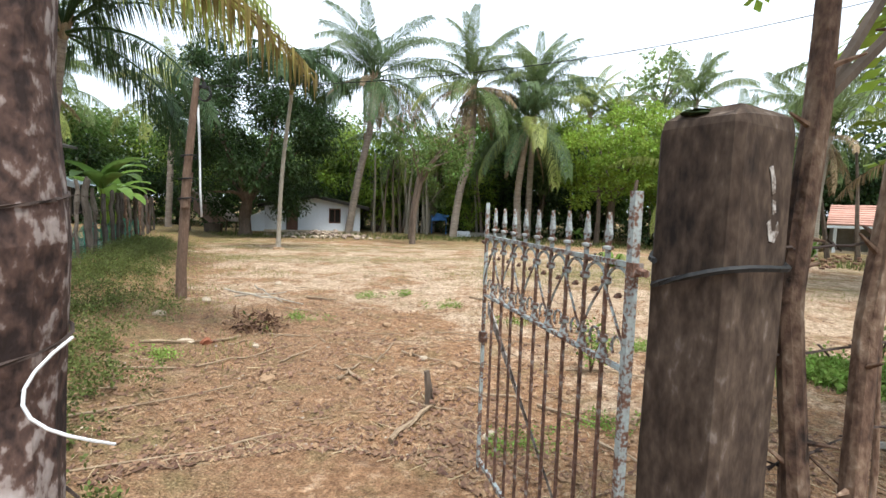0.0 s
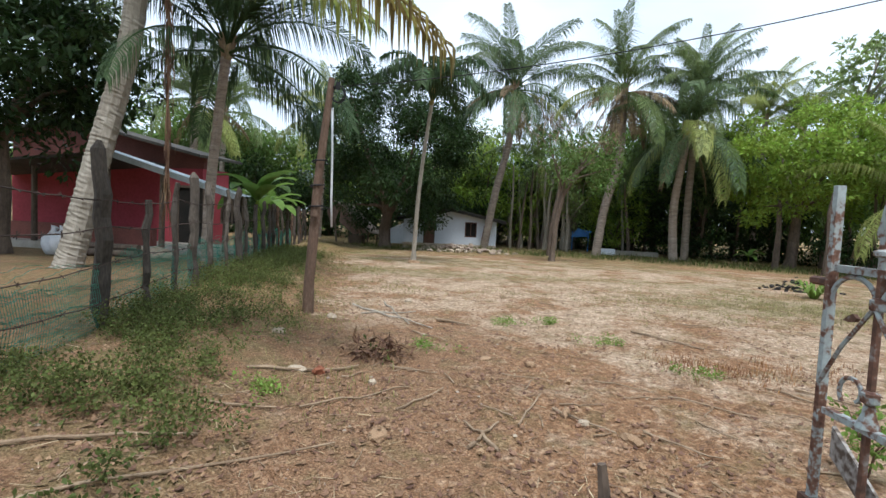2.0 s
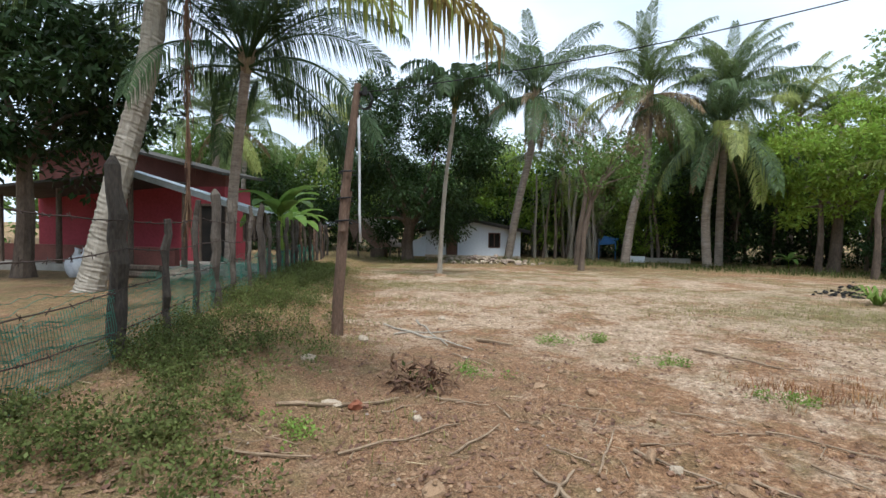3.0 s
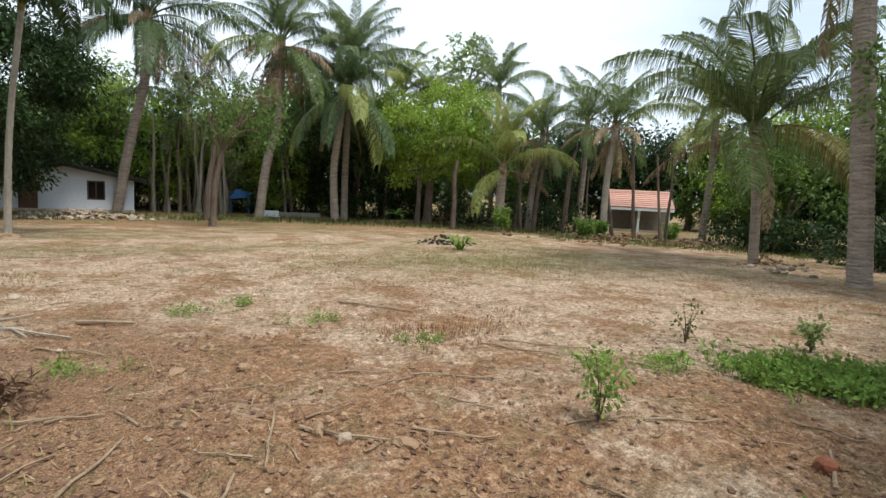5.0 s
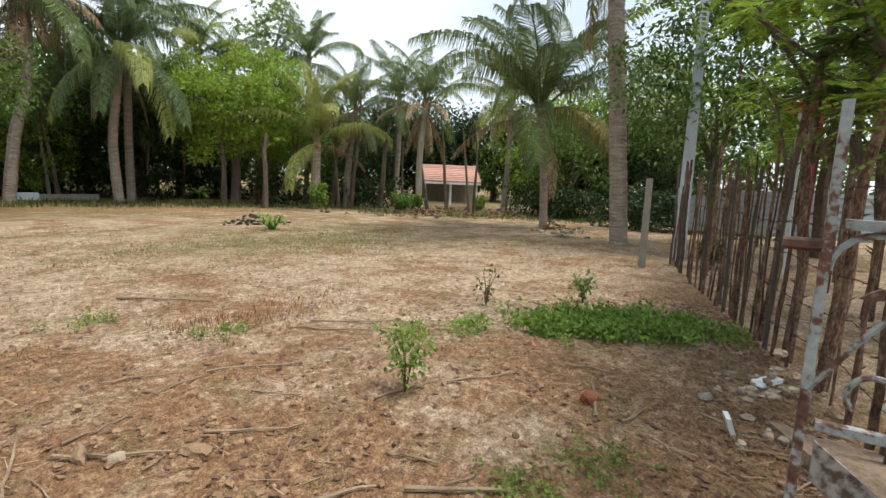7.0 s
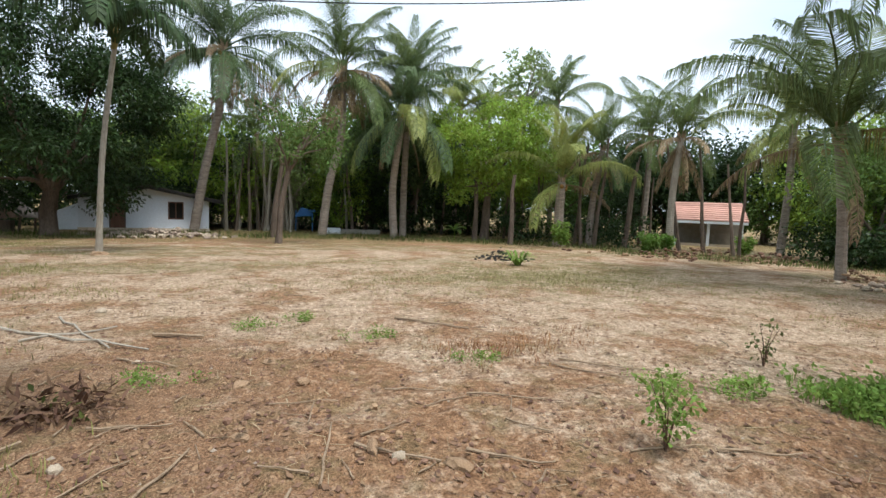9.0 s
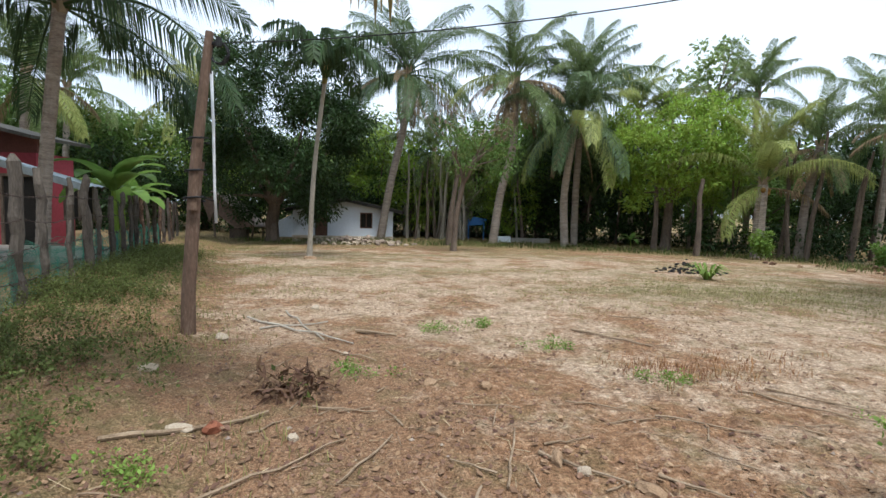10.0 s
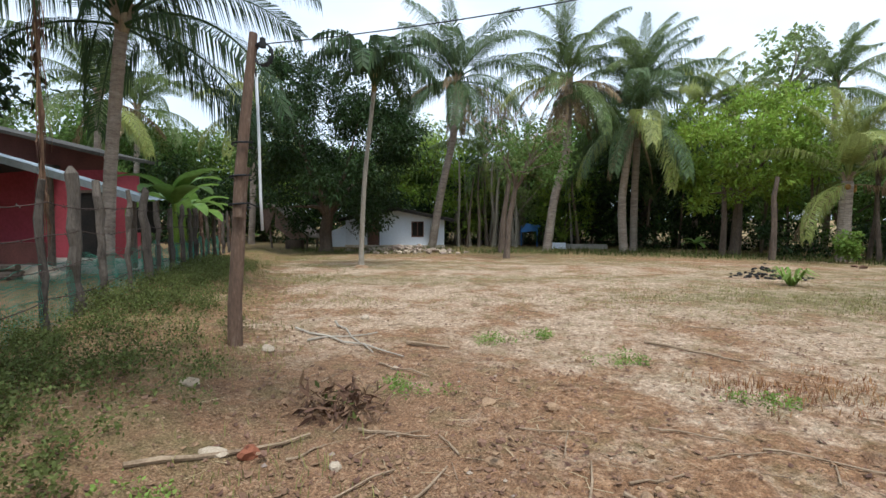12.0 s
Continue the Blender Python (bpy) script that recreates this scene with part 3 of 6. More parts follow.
extra_frond(palm_l, top_l, "mid", "dark", -20, 1.05, which=0)
extra_frond(palm_l, top_l, "mid", "dark", -38, 1.1, which=1)
palm_n, top_n = palm("coconut palm by the gate, fronds hanging over the path", (-6.3, 3.3), [(-6.1, 3.4, 2.4), (-5.7, 3.8, 4.75)], 0.2, 0.17, (4, 0, 0), 1.0, 14, group="coconut palms behind the post fence")
long_green = frond_mesh("frond", M_FROND_YEL, 0, -36, 4.9, 62, 1.1, 0.94, 0.05, 77)
long_ochre = frond_mesh("frond", M_FROND_OCH, -3, -44, 5.3, 66, 1.0, 0.95, 0.05, 78)
strand_shape = Shape()
rs = random.Random(79)
strand_shape.tube([(0, 0, 0), (0.05, 0, -2.0), (0.0, 0.02, -4.0), (0.06, 0, -6.0)], [0.03, 0.025, 0.02, 0.008], 5)
for k in range(120):
    z0, ln, a = -0.6 - 5.0 * rs.random(), rs.uniform(0.5, 1.3), rs.uniform(0, 6.28)
    o = Vector((0.05, 0, z0))
    d = Vector((math.cos(a), math.sin(a), 0)) * rs.uniform(0.04, 0.16)
    w = Vector((-math.sin(a), math.cos(a), 0)) * 0.012
    strand_shape.poly([o - w, o + w, o + d + w + Vector((0, 0, -ln * 0.6)), o + d - w + Vector((0, 0, -ln * 0.6))]).poly([o + d - w + Vector((0, 0, -ln * 0.6)), o + d + w + Vector((0, 0, -ln * 0.6)), o + d * 0.8 + Vector((0, 0, -ln))])
strand = strand_shape.mesh("frond", M_DEADLEAF)
extra_frond(palm_p, top_p + Vector((0.85, -0.25, 0)), "hang", "dry", -20, 1.0, lift=-0.1, mesh=strand, label="long dead frond hanging straight down")
extra_frond(palm_n, top_n, "low", "ochre", 21, 1.0, lift=0.0, mesh=long_ochre, label="yellow-brown hanging frond")
extra_frond(palm_n, top_n, "low", "green", 30, 1.0, lift=0.05, mesh=long_green)
extra_frond(palm_n, top_n, "low", "green", 40, 0.95, lift=0.1, mesh=long_green)
extra_frond(palm_n, top_n, "low", "green", 25, 0.95, lift=0.12, mesh=long_green)
for k, (x, y, h, sz, up) in enumerate(((12.1, 35.9, 8.4, 0.9, 8), (13.9, 35.2, 7.6, 0.85, 9), (19.4, 35.0, 9.4, 1.0, 8), (-14.9, 31.1, 7.6, 0.9, 6), (21.5, 27.5, 6.5, 0.9, 7), (-22.5, 31.5, 8.0, 1.0, 6), (23.5, 20.0, 6.0, 0.95, 7), (-17.5, 22.5, 6.5, 0.95, 6), (-1.5, 36.5, 5.5, 0.85, 6), (1.2, 37.0, 4.6, 0.9, 6))):
    palm("coconut palm standing back among the trees", (x, y), [(x + 0.2, y, h * 0.5), (x + 0.3, y + 0.1, h)], 0.2, 0.16, (up, 7, 6), sz, 30 + k, group="coconut palms among the far trees", dry_hang=2, tint="green" if k % 3 else "yellow")


def areca(x, y, h):
    """A slim pale palm with a small dense crown of short hanging leaves."""
    p = thing("areca_palm", "slim areca palm with a pale stem and a small dark crown", "palm tree", on_ground(x, y, -0.08))
    top = palm_trunk([(0, 0, 0), (0.12, 0.05, h * 0.5), (0.42, 0.1, h)], 0.085, 0.06, p, M_PALEBARK, 0.3)
    me = [frond_mesh("frond", M_FROND_DK, 88 - 14 * i, -40 - 22 * i, 2.7, 40, 0.95, 0.92, 0.06, 90 + i, 0.03) for i in range(3)]
    for k in range(13):
        ob = part("frond", me[k % 3], None, p)
        ob.matrix_basis = Matrix.LocRotScale(top, Euler((0.1 * (k % 3 - 1), 0, k * 2.4)), (1, 1, 1))
    s = Shape()
    s.blob((0, 0, 0.06), 0.22, 5, 0.3, 0.5)
    part("root_mound", s, M_CLOD, p, "dark earth mound")
    part("crownshaft", Shape().tube([top - Vector((0.02, 0, 0.1)), top + Vector((0.02, 0, 0.35)), top + Vector((0.04, 0, 0.6))], [0.07, 0.1, 0.05], 8), M_FROND_OCH, p, "yellowish leaf sheath")


areca(-4.75, 17.73, 5.5)


# ---- broadleaf trees ----
def leaves_mesh(name, centres, radii, per, size, material, seed=0, droop=0.35, slim=0.42):
    """Many small pointed leaves, gathered in clumps round the centres."""
    rng = np.random.default_rng(seed)
    c = np.repeat(np.array([tuple(q) for q in centres], float), per, axis=0)
    r = np.repeat(np.array(radii, float), per)[:, None]
    n = len(c)
    g = rng.normal(size=(n, 3))
    g /= np.linalg.norm(g, axis=1)[:, None]
    pos = c + g * r * (rng.random((n, 1)) ** 0.5) * np.array([1, 1, 0.75])
    d = g * 0.7 + rng.normal(size=(n, 3)) * 0.6
    d[:, 2] -= droop
    d /= np.linalg.norm(d, axis=1)[:, None]
    up = rng.normal(size=(n, 3)) * 0.55 + np.array([0, 0, 1.0])
    w = np.cross(d, up)
    w /= np.linalg.norm(w, axis=1)[:, None] + 1e-9
    ln = size * rng.uniform(0.65, 1.3, (n, 1))
    nor = np.cross(w, d)
    v = np.stack([pos, pos + d * ln * 0.5 + w * ln * slim * 0.5 + nor * ln * 0.06, pos + d * ln, pos + d * ln * 0.5 - w * ln * slim * 0.5 + nor * ln * 0.06], 1).reshape(-1, 3)
    me = bpy.data.meshes.new(name)
    me.vertices.add(4 * n)
    me.vertices.foreach_set("co", v.ravel())
    me.loops.add(4 * n)
    me.loops.foreach_set("vertex_index", np.arange(4 * n))
    me.polygons.add(n)
    me.polygons.foreach_set("loop_start", np.arange(n) * 4)
    me.materials.append(material)
    me.update(calc_edges=True)
    me.validate()
    return me


def tree(name, label, height, crown_z, rx, rz, clumps, per, size, material, bark, trunk_r, seed, clump_r=0.8, limbs=7, lean=(0, 0), m=None, group="", hollow=0.35, slim=0.42, droop=0.35, ry=None):
    """Trunk, limbs that reach into the crown, and a crown of leaf clumps with gaps."""
    rng = random.Random(seed)
    t = thing(name, label, "tree", m, group)
    ry = ry or rx
    centres, radii = [], []
    while len(centres) < clumps:
        p = Vector((rng.uniform(-1, 1), rng.uniform(-1, 1), rng.uniform(-1, 1)))
        if not hollow < p.length < 1:
            continue
        q = 1 + 0.28 * noise.noise(p * 2.1 + Vector((seed, 0, 0)))
        centres.append(Vector((p.x * rx * q + lean[0], p.y * ry * q + lean[1], crown_z + p.z * rz * q)))
        radii.append(clump_r * rng.uniform(0.6, 1.3))
    fork = Vector((lean[0] * 0.4, lean[1] * 0.4, max(0.8, crown_z - rz * 0.85)))
    s = Shape()
    mid = fork * 0.5 + Vector((rng.uniform(-0.15, 0.15), rng.uniform(-0.15, 0.15), 0))
    s.tube([(0, 0, -0.15), mid * 0.3, mid, fork], [trunk_r * 1.45, trunk_r * 1.08, trunk_r * 0.95, trunk_r * 0.8], 9, rough=0.12, seed=seed)
    part("trunk", s, bark, t)
    lower = sorted(centres, key=lambda c: c.z)
    for k in range(limbs):
        tip = lower[int(len(lower) * (k + 0.5) / limbs)]
        a = fork.lerp(tip, 0.45) + Vector((rng.uniform(-0.3, 0.3), rng.uniform(-0.3, 0.3), rng.uniform(0.0, 0.4)))
        part("limb", Shape().tube([fork - Vector((0, 0, 0.15)), fork.lerp(a, 0.5) + Vector((0, 0, 0.1)), a, tip], [trunk_r * 0.55, trunk_r * 0.42, trunk_r * 0.28, trunk_r * 0.08], 6, rough=0.1, seed=seed + k), bark, t)
    part("crown", leaves_mesh("crown", centres, radii, per, size, material, seed, droop, slim), None, t)
    return t


tree("mango_tree", "broad dark-leaved mango tree shading the hut", 9.5, 5.5, 4.6, 4.2, 210, 220, 0.23, M_LEAF_DARK, M_BARK, 0.33, 21, 0.85, 9, (0.3, 0), on_ground(-9.3, 28.0), slim=0.34, hollow=0.5)
tree("spreading_tree", "rounded tree with layered bright green leaves", 8, 5.2, 3.7, 2.9, 120, 170, 0.24, M_LEAF_BRIGHT, M_BARK, 0.25, 22, 0.72, 8, (0.3, 0), on_ground(11.6, 29.4), hollow=0.7, droop=0.1)
tree("tall_tree", "tall thin-crowned tree rising above the palms", 14, 12.6, 3.4, 2.8, 26, 50, 0.36, M_LEAF_PALE, M_PALEBARK, 0.22, 23, 0.75, 10, (0.3, 0), on_ground(19.2, 39.5), hollow=0.3, slim=0.6)
tree("shade_tree", "big dark-leaved tree over the red house", 8, 5.0, 2.9, 2.4, 105, 120, 0.26, M_LEAF_DARK, M_BARK, 0.2, 24, 0.75, 8, (0.2, 0.0), on_ground(-13.9, 11.3), hollow=0.3)
tree("roadside_tree", "leafy tree behind the stake fence", 6, 3.9, 2.2, 2.4, 70, 90, 0.17, M_LEAF_MID, M_BARK, 0.12, 25, 0.6, 7, (0, 0), on_ground(12.6, 5.9), hollow=0.3)
tree("scrub_tree", "half-bare scrub tree with twisted grey limbs", 6.5, 4.4, 1.9, 1.6, 38, 50, 0.18, M_LEAF_MID, M_BARK, 0.12, 26, 0.6, 5, (0.9, 0), on_ground(-0.1, 24.0), hollow=0.2)

lane_tree = tree("lane_tree", "leafy green tree standing in the lane behind the stake fence", 6, 4.3, 2.4, 2.0, 80, 100, 0.15, M_LEAF_MID, M_BARK, 0.1, 27, 0.6, 7, (0, 0), on_ground(8.3, 1.4), "lane trees", hollow=0.3)
copy_thing(lane_tree, on_ground(14.2, 3.9, 0, 120, 1.25))

BG = "trees round the clearing"
kinds = [
    tree("background_tree", "dense leafy tree at the edge of the clearing", 8, 4.6, 3.2, 3.4, 70, 80, 0.3, M_LEAF_MID, M_BARK, 0.2, 61, 0.95, 5, (0, 0), on_ground(-19.5, 37.0), BG, 0.35),
    tree("background_tree", "dark leafy tree at the edge of the clearing", 8, 3.9, 3.0, 3.2, 70, 80, 0.3, M_LEAF_DARK, M_BARK, 0.18, 62, 0.95, 5, (0, 0), on_ground(-1.0, 40.0), BG, 0.35),
    tree("background_tree", "pale leafy tree at the edge of the clearing", 9, 5.4, 3.2, 3.3, 60, 70, 0.32, M_LEAF_PALE, M_PALEBARK, 0.2, 63, 0.95, 5, (0, 0), on_ground(-24.5, 36.5), BG, 0.35),
    tree("background_tree", "bright leafy tree at the edge of the clearing", 7, 3.8, 2.8, 3.0, 60, 80, 0.28, M_LEAF_BRIGHT, M_BARK, 0.16, 64, 0.9, 5, (0, 0), on_ground(3.5, 42.0), BG, 0.35),
]
rng = random.Random(5)
# angle from +y towards +x, distance, kind, size
ring = []
for k in range(30):
    a = -46 + k * 4.0 + rng.uniform(-1.0, 1.0)
    d = (41 if a < 12 else 39 if a < 30 else 37 if a < 38 else 44 if a < 57 else 30) + rng.uniform(-1, 3)
    ring.append((a, d, rng.choice((0, 0, 1, 2, 3)), rng.uniform(0.95, 1.35)))
# low inner row, mostly dark leaves to imitate the shade under the trees
for k in range(24):
    ring.append((-44 + k * 4.9 + rng.uniform(-1.5, 1.5), (36.5 if k < 13 else 34 if k < 17 else 42 if k < 21 else 27) + rng.uniform(-0.5, 2.0), rng.choice((1, 1, 1, 0)), rng.uniform(0.55, 0.85)))
for k in range(16):
    ring.append((78 + k * 14.5, 30 + rng.uniform(-4, 6), rng.choice((0, 1, 2, 3)), rng.uniform(0.8, 1.1)))
for a, d, kd, sz in ring:
    x, y = d * math.sin(radians(a)), d * math.cos(radians(a)) + 1.0
    copy_thing(kinds[kd], on_ground(x, y, -0.1, rng.uniform(0, 360), sz))
for x, y, kd, sz in ((-5.4, 38.5, 3, 1.2), (-7.6, 41.0, 2, 1.15), (-2.4, 36.4, 3, 0.85), (0.9, 35.8, 2, 0.8), (3.9, 35.4, 3, 0.7), (8.6, 35.5, 1, 1.15), (5.2, 37.5, 0, 1.2)):
    copy_thing(kinds[kd], on_ground(x, y, -0.1, 77 * x, sz))


def bush_mesh(seed, material, n=22, per=60, rx=1.6, rz=1.0, size=0.2):
    rng = random.Random(seed)
    cs = [(rng.uniform(-rx, rx), rng.uniform(-rx, rx) * 0.7, rng.uniform(0.1, rz * 1.6)) for _ in range(n)]
    return leaves_mesh("bush", cs, [0.5 * rng.uniform(0.6, 1.2) for _ in cs], per, size, material, seed)


# all in the dark leaf colour, which paints the shade of the understory
bushes = [bush_mesh(1, M_LEAF_DARK), bush_mesh(2, M_LEAF_DARK), bush_mesh(3, M_LEAF_DARK, 26, 60, 1.8, 1.3)]
for k in range(46):
    a = -48 + k * 2.75 + rng.uniform(-0.8, 0.8)
    d = (35.5 if a < 10 else 33.5 if a < 26 else 30 if a < 44 else 25 if a < 60 else 20) + rng.uniform(-0.6, 2.4)
    x, y = d * math.sin(radians(a)), d * math.cos(radians(a)) + 1.0
    if 39.5 < a < 53:
        continue
    if -12.0 < x < -2.0 and y < 37:
        y = 38 + rng.uniform(0, 2)
    solid("bush", rng.choice(bushes), None, "leafy undergrowth bush, leaves darkened for the shade under the trees", "bush", on_ground(x, y, -0.05, rng.uniform(0, 360), rng.uniform(0.8, 1.15)), "undergrowth bushes")

# slim bare trunks standing in the shade under the far trees; paler bark imitates light on left ones
stem = Shape()
stem.tube([(0, 0, -0.1), (0.05, 0, 1.6), (-0.03, 0.04, 3.2), (0.1, 0, 5.0)], [0.11, 0.085, 0.07, 0.05], 7, rough=0.12, seed=1)
stem_lit, stem_dark = stem.mesh("stem", M_PALEBARK), stem.mesh("stem", M_BARK)
for k in range(44):
    a = -6 + 56 * rng.random() if k > 15 else rng.uniform(-5, 2.5)
    d = (34 if a < 12 else 32.5 if a < 26 else 29.5 if a < 40 else 27) + rng.uniform(-1.2, 2.2)
    x, y = d * math.sin(radians(a)), d * math.cos(radians(a)) + 1.0
    # pale bark on most stems below 12 degrees stands in for light on them
    ob = solid("slim_trunk", stem_lit if a < 12 and k % 4 else stem_dark, None, "slim bare tree stem in the shade of the far trees", "tree trunk", on_ground(x, y, 0, rng.uniform(0, 360), rng.uniform(0.75, 1.15)), "slim stems under the far trees")
    ob.rotation_euler = (rng.uniform(-0.12, 0.12), rng.uniform(-0.12, 0.12), rng.uniform(0, 6))


def far_woods():
    rng = random.Random(9)
    cs, rs = [], []
    for k in range(620):
        a, d = rng.uniform(0, 360), rng.uniform(47, 62)
        cs.append((d * math.sin(radians(a)), d * math.cos(radians(a)), rng.uniform(-0.3, 8.0)))
        rs.append(rng.uniform(1.2, 2.4))
    ob = new("far_woods", leaves_mesh("far_woods", cs, rs, 75, 0.75, M_LEAF_MID, 4, slim=0.6))
    tagged(ob, "green woods closing the view behind the clearing", "woods", kind="stuff")


far_woods()


# ---- white house ----
def white_house():
    h = thing("white_house", "small white house with a low dark gable roof", "house", Matrix.LocRotScale((-6.47, 32.3, -0.36), Euler((0, 0, radians(8))), None))
    w, dp, ez, rz = 5.9, 6.5, 1.78, 2.36
    half, ridge = w / 2, 0.1

    def roof_z(x):
        return rz - (rz - ez) * abs(x - ridge) / half

    th = 0.18
    dx0, dx1, dz = -1.65, -0.95, 1.72
    wx0, wx1, wz0, wz1 = 1.0, 1.68, 0.72, 1.6
    def wall_piece(x0, x1, z0, z1):
        top0, top1 = (roof_z(x0), roof_z(x1)) if z1 is None else (z1, z1)
        return [(x0, z0), (x1, z0), (x1, top1), (x0, top0)]

    s = Shape()
    for x0, x1, z0, z1 in ((-half, dx0, 0, None), (dx0, dx1, dz, None), (dx1, 0.1, 0, None), (0.1, wx0, 0, None), (wx0, wx1, 0, wz0), (wx0, wx1, wz1, None), (wx1, half, 0, None)):
        s.prism(wall_piece(x0, x1, z0, z1), 0, th, lambda u, v, q: (u, q, v))
    part("front_wall", s, M_WHITEWALL, h)
    for nm, x in (("side_wall", -half + th / 2), ("side_wall", half - th / 2)):
        part(nm, Shape().box((x, dp / 2 + th, ez / 2), (th, dp, ez)), M_WHITEWALL, h)
    part("back_wall", Shape().prism([(-half, 0), (half, 0), (half, ez), (ridge, rz), (-half, ez)], dp, dp + th, lambda u, v, q: (u, q, v)), M_WHITEWALL, h)
    part("plinth", Shape().box((0, -0.03, 0.06), (w + 0.06, 0.06, 0.3)), M_PLINTH, h, "earth-stained plinth")
    for sd in (-1, 1):
        s = Shape()
        x1 = half + 0.45
        for k in range(14):
            y0 = -0.5 + k * (dp + 1.0) / 14
            y1 = y0 + (dp + 1.0) / 14 - 0.01
            za, zb = rz + 0.05, rz + 0.05 - (rz - ez) * x1 / half
            s.prism([(ridge, za), (ridge + sd * x1, zb), (ridge + sd * x1, zb + 0.05), (ridge, za + 0.05)], y0, y1, lambda u, v, q: (u, q, v + 0.015 * (int(q * 7) % 2)))
        part("roof", s, M_ROOF, h)
    for sd in (-1, 1):
        part("fascia", Shape().prism([(ridge, rz - 0.1), (ridge + sd * (half + 0.45), rz - 0.1 - (rz - ez) * (half + 0.45) / half), (ridge + sd * (half + 0.45), rz + 0.06 - (rz - ez) * (half + 0.45) / half), (ridge, rz + 0.06)], -0.53, -0.5, lambda u, v, q: (u, q, v)), M_DARK, h, "dark fascia board")
    d = part("door", Shape().box(((dx0 + dx1) / 2, 0.09, dz / 2 + 0.02), (dx1 - dx0 - 0.08, 0.05, dz - 0.04)), M_DOOR, h, "closed brown plank door")
    s = Shape()
    for k in range(4):
        s.box((dx0 + 0.12 + k * 0.155, 0.055, dz / 2), (0.13, 0.02, dz - 0.1))
    part("plank", s, M_DOOR, d)
    f = Shape()
    for x in (dx0 + 0.02, dx1 - 0.02):
        f.box((x, 0.0, dz / 2), (0.06, 0.08, dz))
    f.box(((dx0 + dx1) / 2, 0.0, dz), (dx1 - dx0, 0.08, 0.06))
    part("door_frame", f, M_BARK, h)
    # near-black panel in the opening stands for the shade indoors
    win = part("window", Shape().box(((wx0 + wx1) / 2, 0.14, (wz0 + wz1) / 2), (wx1 - wx0, 0.02, wz1 - wz0)), M_DARK, h, "barred unglazed window opening, dark panel for the unlit room")
    f = Shape()
    for x in (wx0, (wx0 + wx1) / 2, wx1):
        f.box((x, 0.03, (wz0 + wz1) / 2), (0.06, 0.08, wz1 - wz0 + 0.06))
    for z in (wz0, wz1):
        f.box(((wx0 + wx1) / 2, 0.03, z), (wx1 - wx0, 0.08, 0.06))
    part("window_frame", f, M_DOOR, win)
    part("wall_lamp", Shape().box((-0.72, -0.05, 1.66), (0.14, 0.12, 0.16)).tube([(-0.72, 0.02, 1.7), (-0.72, -0.08, 1.75)], [0.02, 0.02], 6), M_DARK, h, "small black wall lamp")
    # low lean-to on the left side
    s = Shape()
    s.prism([(-half - 1.3, 0), (-half, 0), (-half, 1.45), (-half - 1.1, 0.95)], 0.6, 0.75, lambda u, v, q: (u, q, v))
    s.prism([(-half - 1.3, 0), (-half - 1.2, 0), (-half - 1.0, 0.95), (-half - 1.1, 0.95)], 0.75, 4.0, lambda u, v, q: (u, q, v))
    part("lean_to", s, M_WHITEWALL, h, "white-washed lean-to")
    return h


white_house()


def rubble_heap(x, y, w, count, material, label, seed=1, name="rubble_heap", size=0.11):
    rng = random.Random(seed)
    s = Shape()
    for k in range(count):
        px, py = rng.gauss(0, w * 0.4), rng.gauss(0, w * 0.22)
        hgt = 0.4 * math.exp(-(px / (w * 0.4)) ** 2 - (py / (w * 0.25)) ** 2) * rng.random()
        s.blob((px, py, ground_z(x + px, y + py) - ground_z(x, y) + hgt + size * 0.3), size * rng.uniform(0.5, 1.3), k, 0.3, rng.uniform(0.4, 0.9))
    return tagged(solid(name, s, material, label, "heap", Matrix.Translation((x, y, ground_z(x, y)))), kind="stuff")


rubble_heap(-5.1, 28.2, 3.2, 130, M_STONE, "low heap of broken bricks and pale stones before the house", 2, size=0.13)


# ---- tarpaulin shelter ----
def shelter():
    h = thing("tarp_shelter", "sagging brown tarpaulin shelter on rough poles", "shelter", Matrix.Translation((-11.7, 29.2, -0.3)))
    top = [(-1.1, -0.4, 2.55), (-0.6, -0.5, 2.35), (0.3, -0.4, 1.5), (1.15, -0.2, 0.75)]
    s, n = Shape(), len(top)
    for k in range(n - 1):
        a, b = Vector(top[k]), Vector(top[k + 1])
        dv = Vector((0, 2.2, -0.1))
        s.poly([a, b, b + dv, a + dv])
        s.poly([a - Vector((0, 0, 0.05)), a + dv - Vector((0, 0, 0.05)), b + dv - Vector((0, 0, 0.05)), b - Vector((0, 0, 0.05))])
        s.poly([a, a - Vector((0, 0, 0.05)), b - Vector((0, 0, 0.05)), b])
    part("roof_sheet", s, M_TARPTOP, h, "pale worn sheet on top")
    s = Shape()
    s.prism([(-1.15, 0.9), (-0.6, 2.3), (-1.1, 2.5), (-1.5, 1.9)], -0.45, -0.41, lambda u, v, q: (u, q, v))
    s.prism([(-0.6, 2.28), (0.3, 1.45), (1.1, 0.72), (0.2, 0.6), (-0.7, 1.3)], -0.46, -0.42, lambda u, v, q: (u, q, v))
    part("front_sheet", s, M_TARP, h)
    for x, y, z, lx in ((-1.1, -0.35, 2.5, 0.2), (-0.7, 1.7, 2.3, 0), (1.0, 0.0, 1.0, -0.1), (0.9, 1.7, 1.0, 0)):
        part("pole", Shape().tube([(x + lx, y, 0), (x, y, z)], [0.06, 0.05], 6, rough=0.1), M_BARK, h)
    part("crate", Shape().box((0.0, 0.6, 0.28), (0.9, 0.5, 0.5)), M_BARK, h)


shelter()

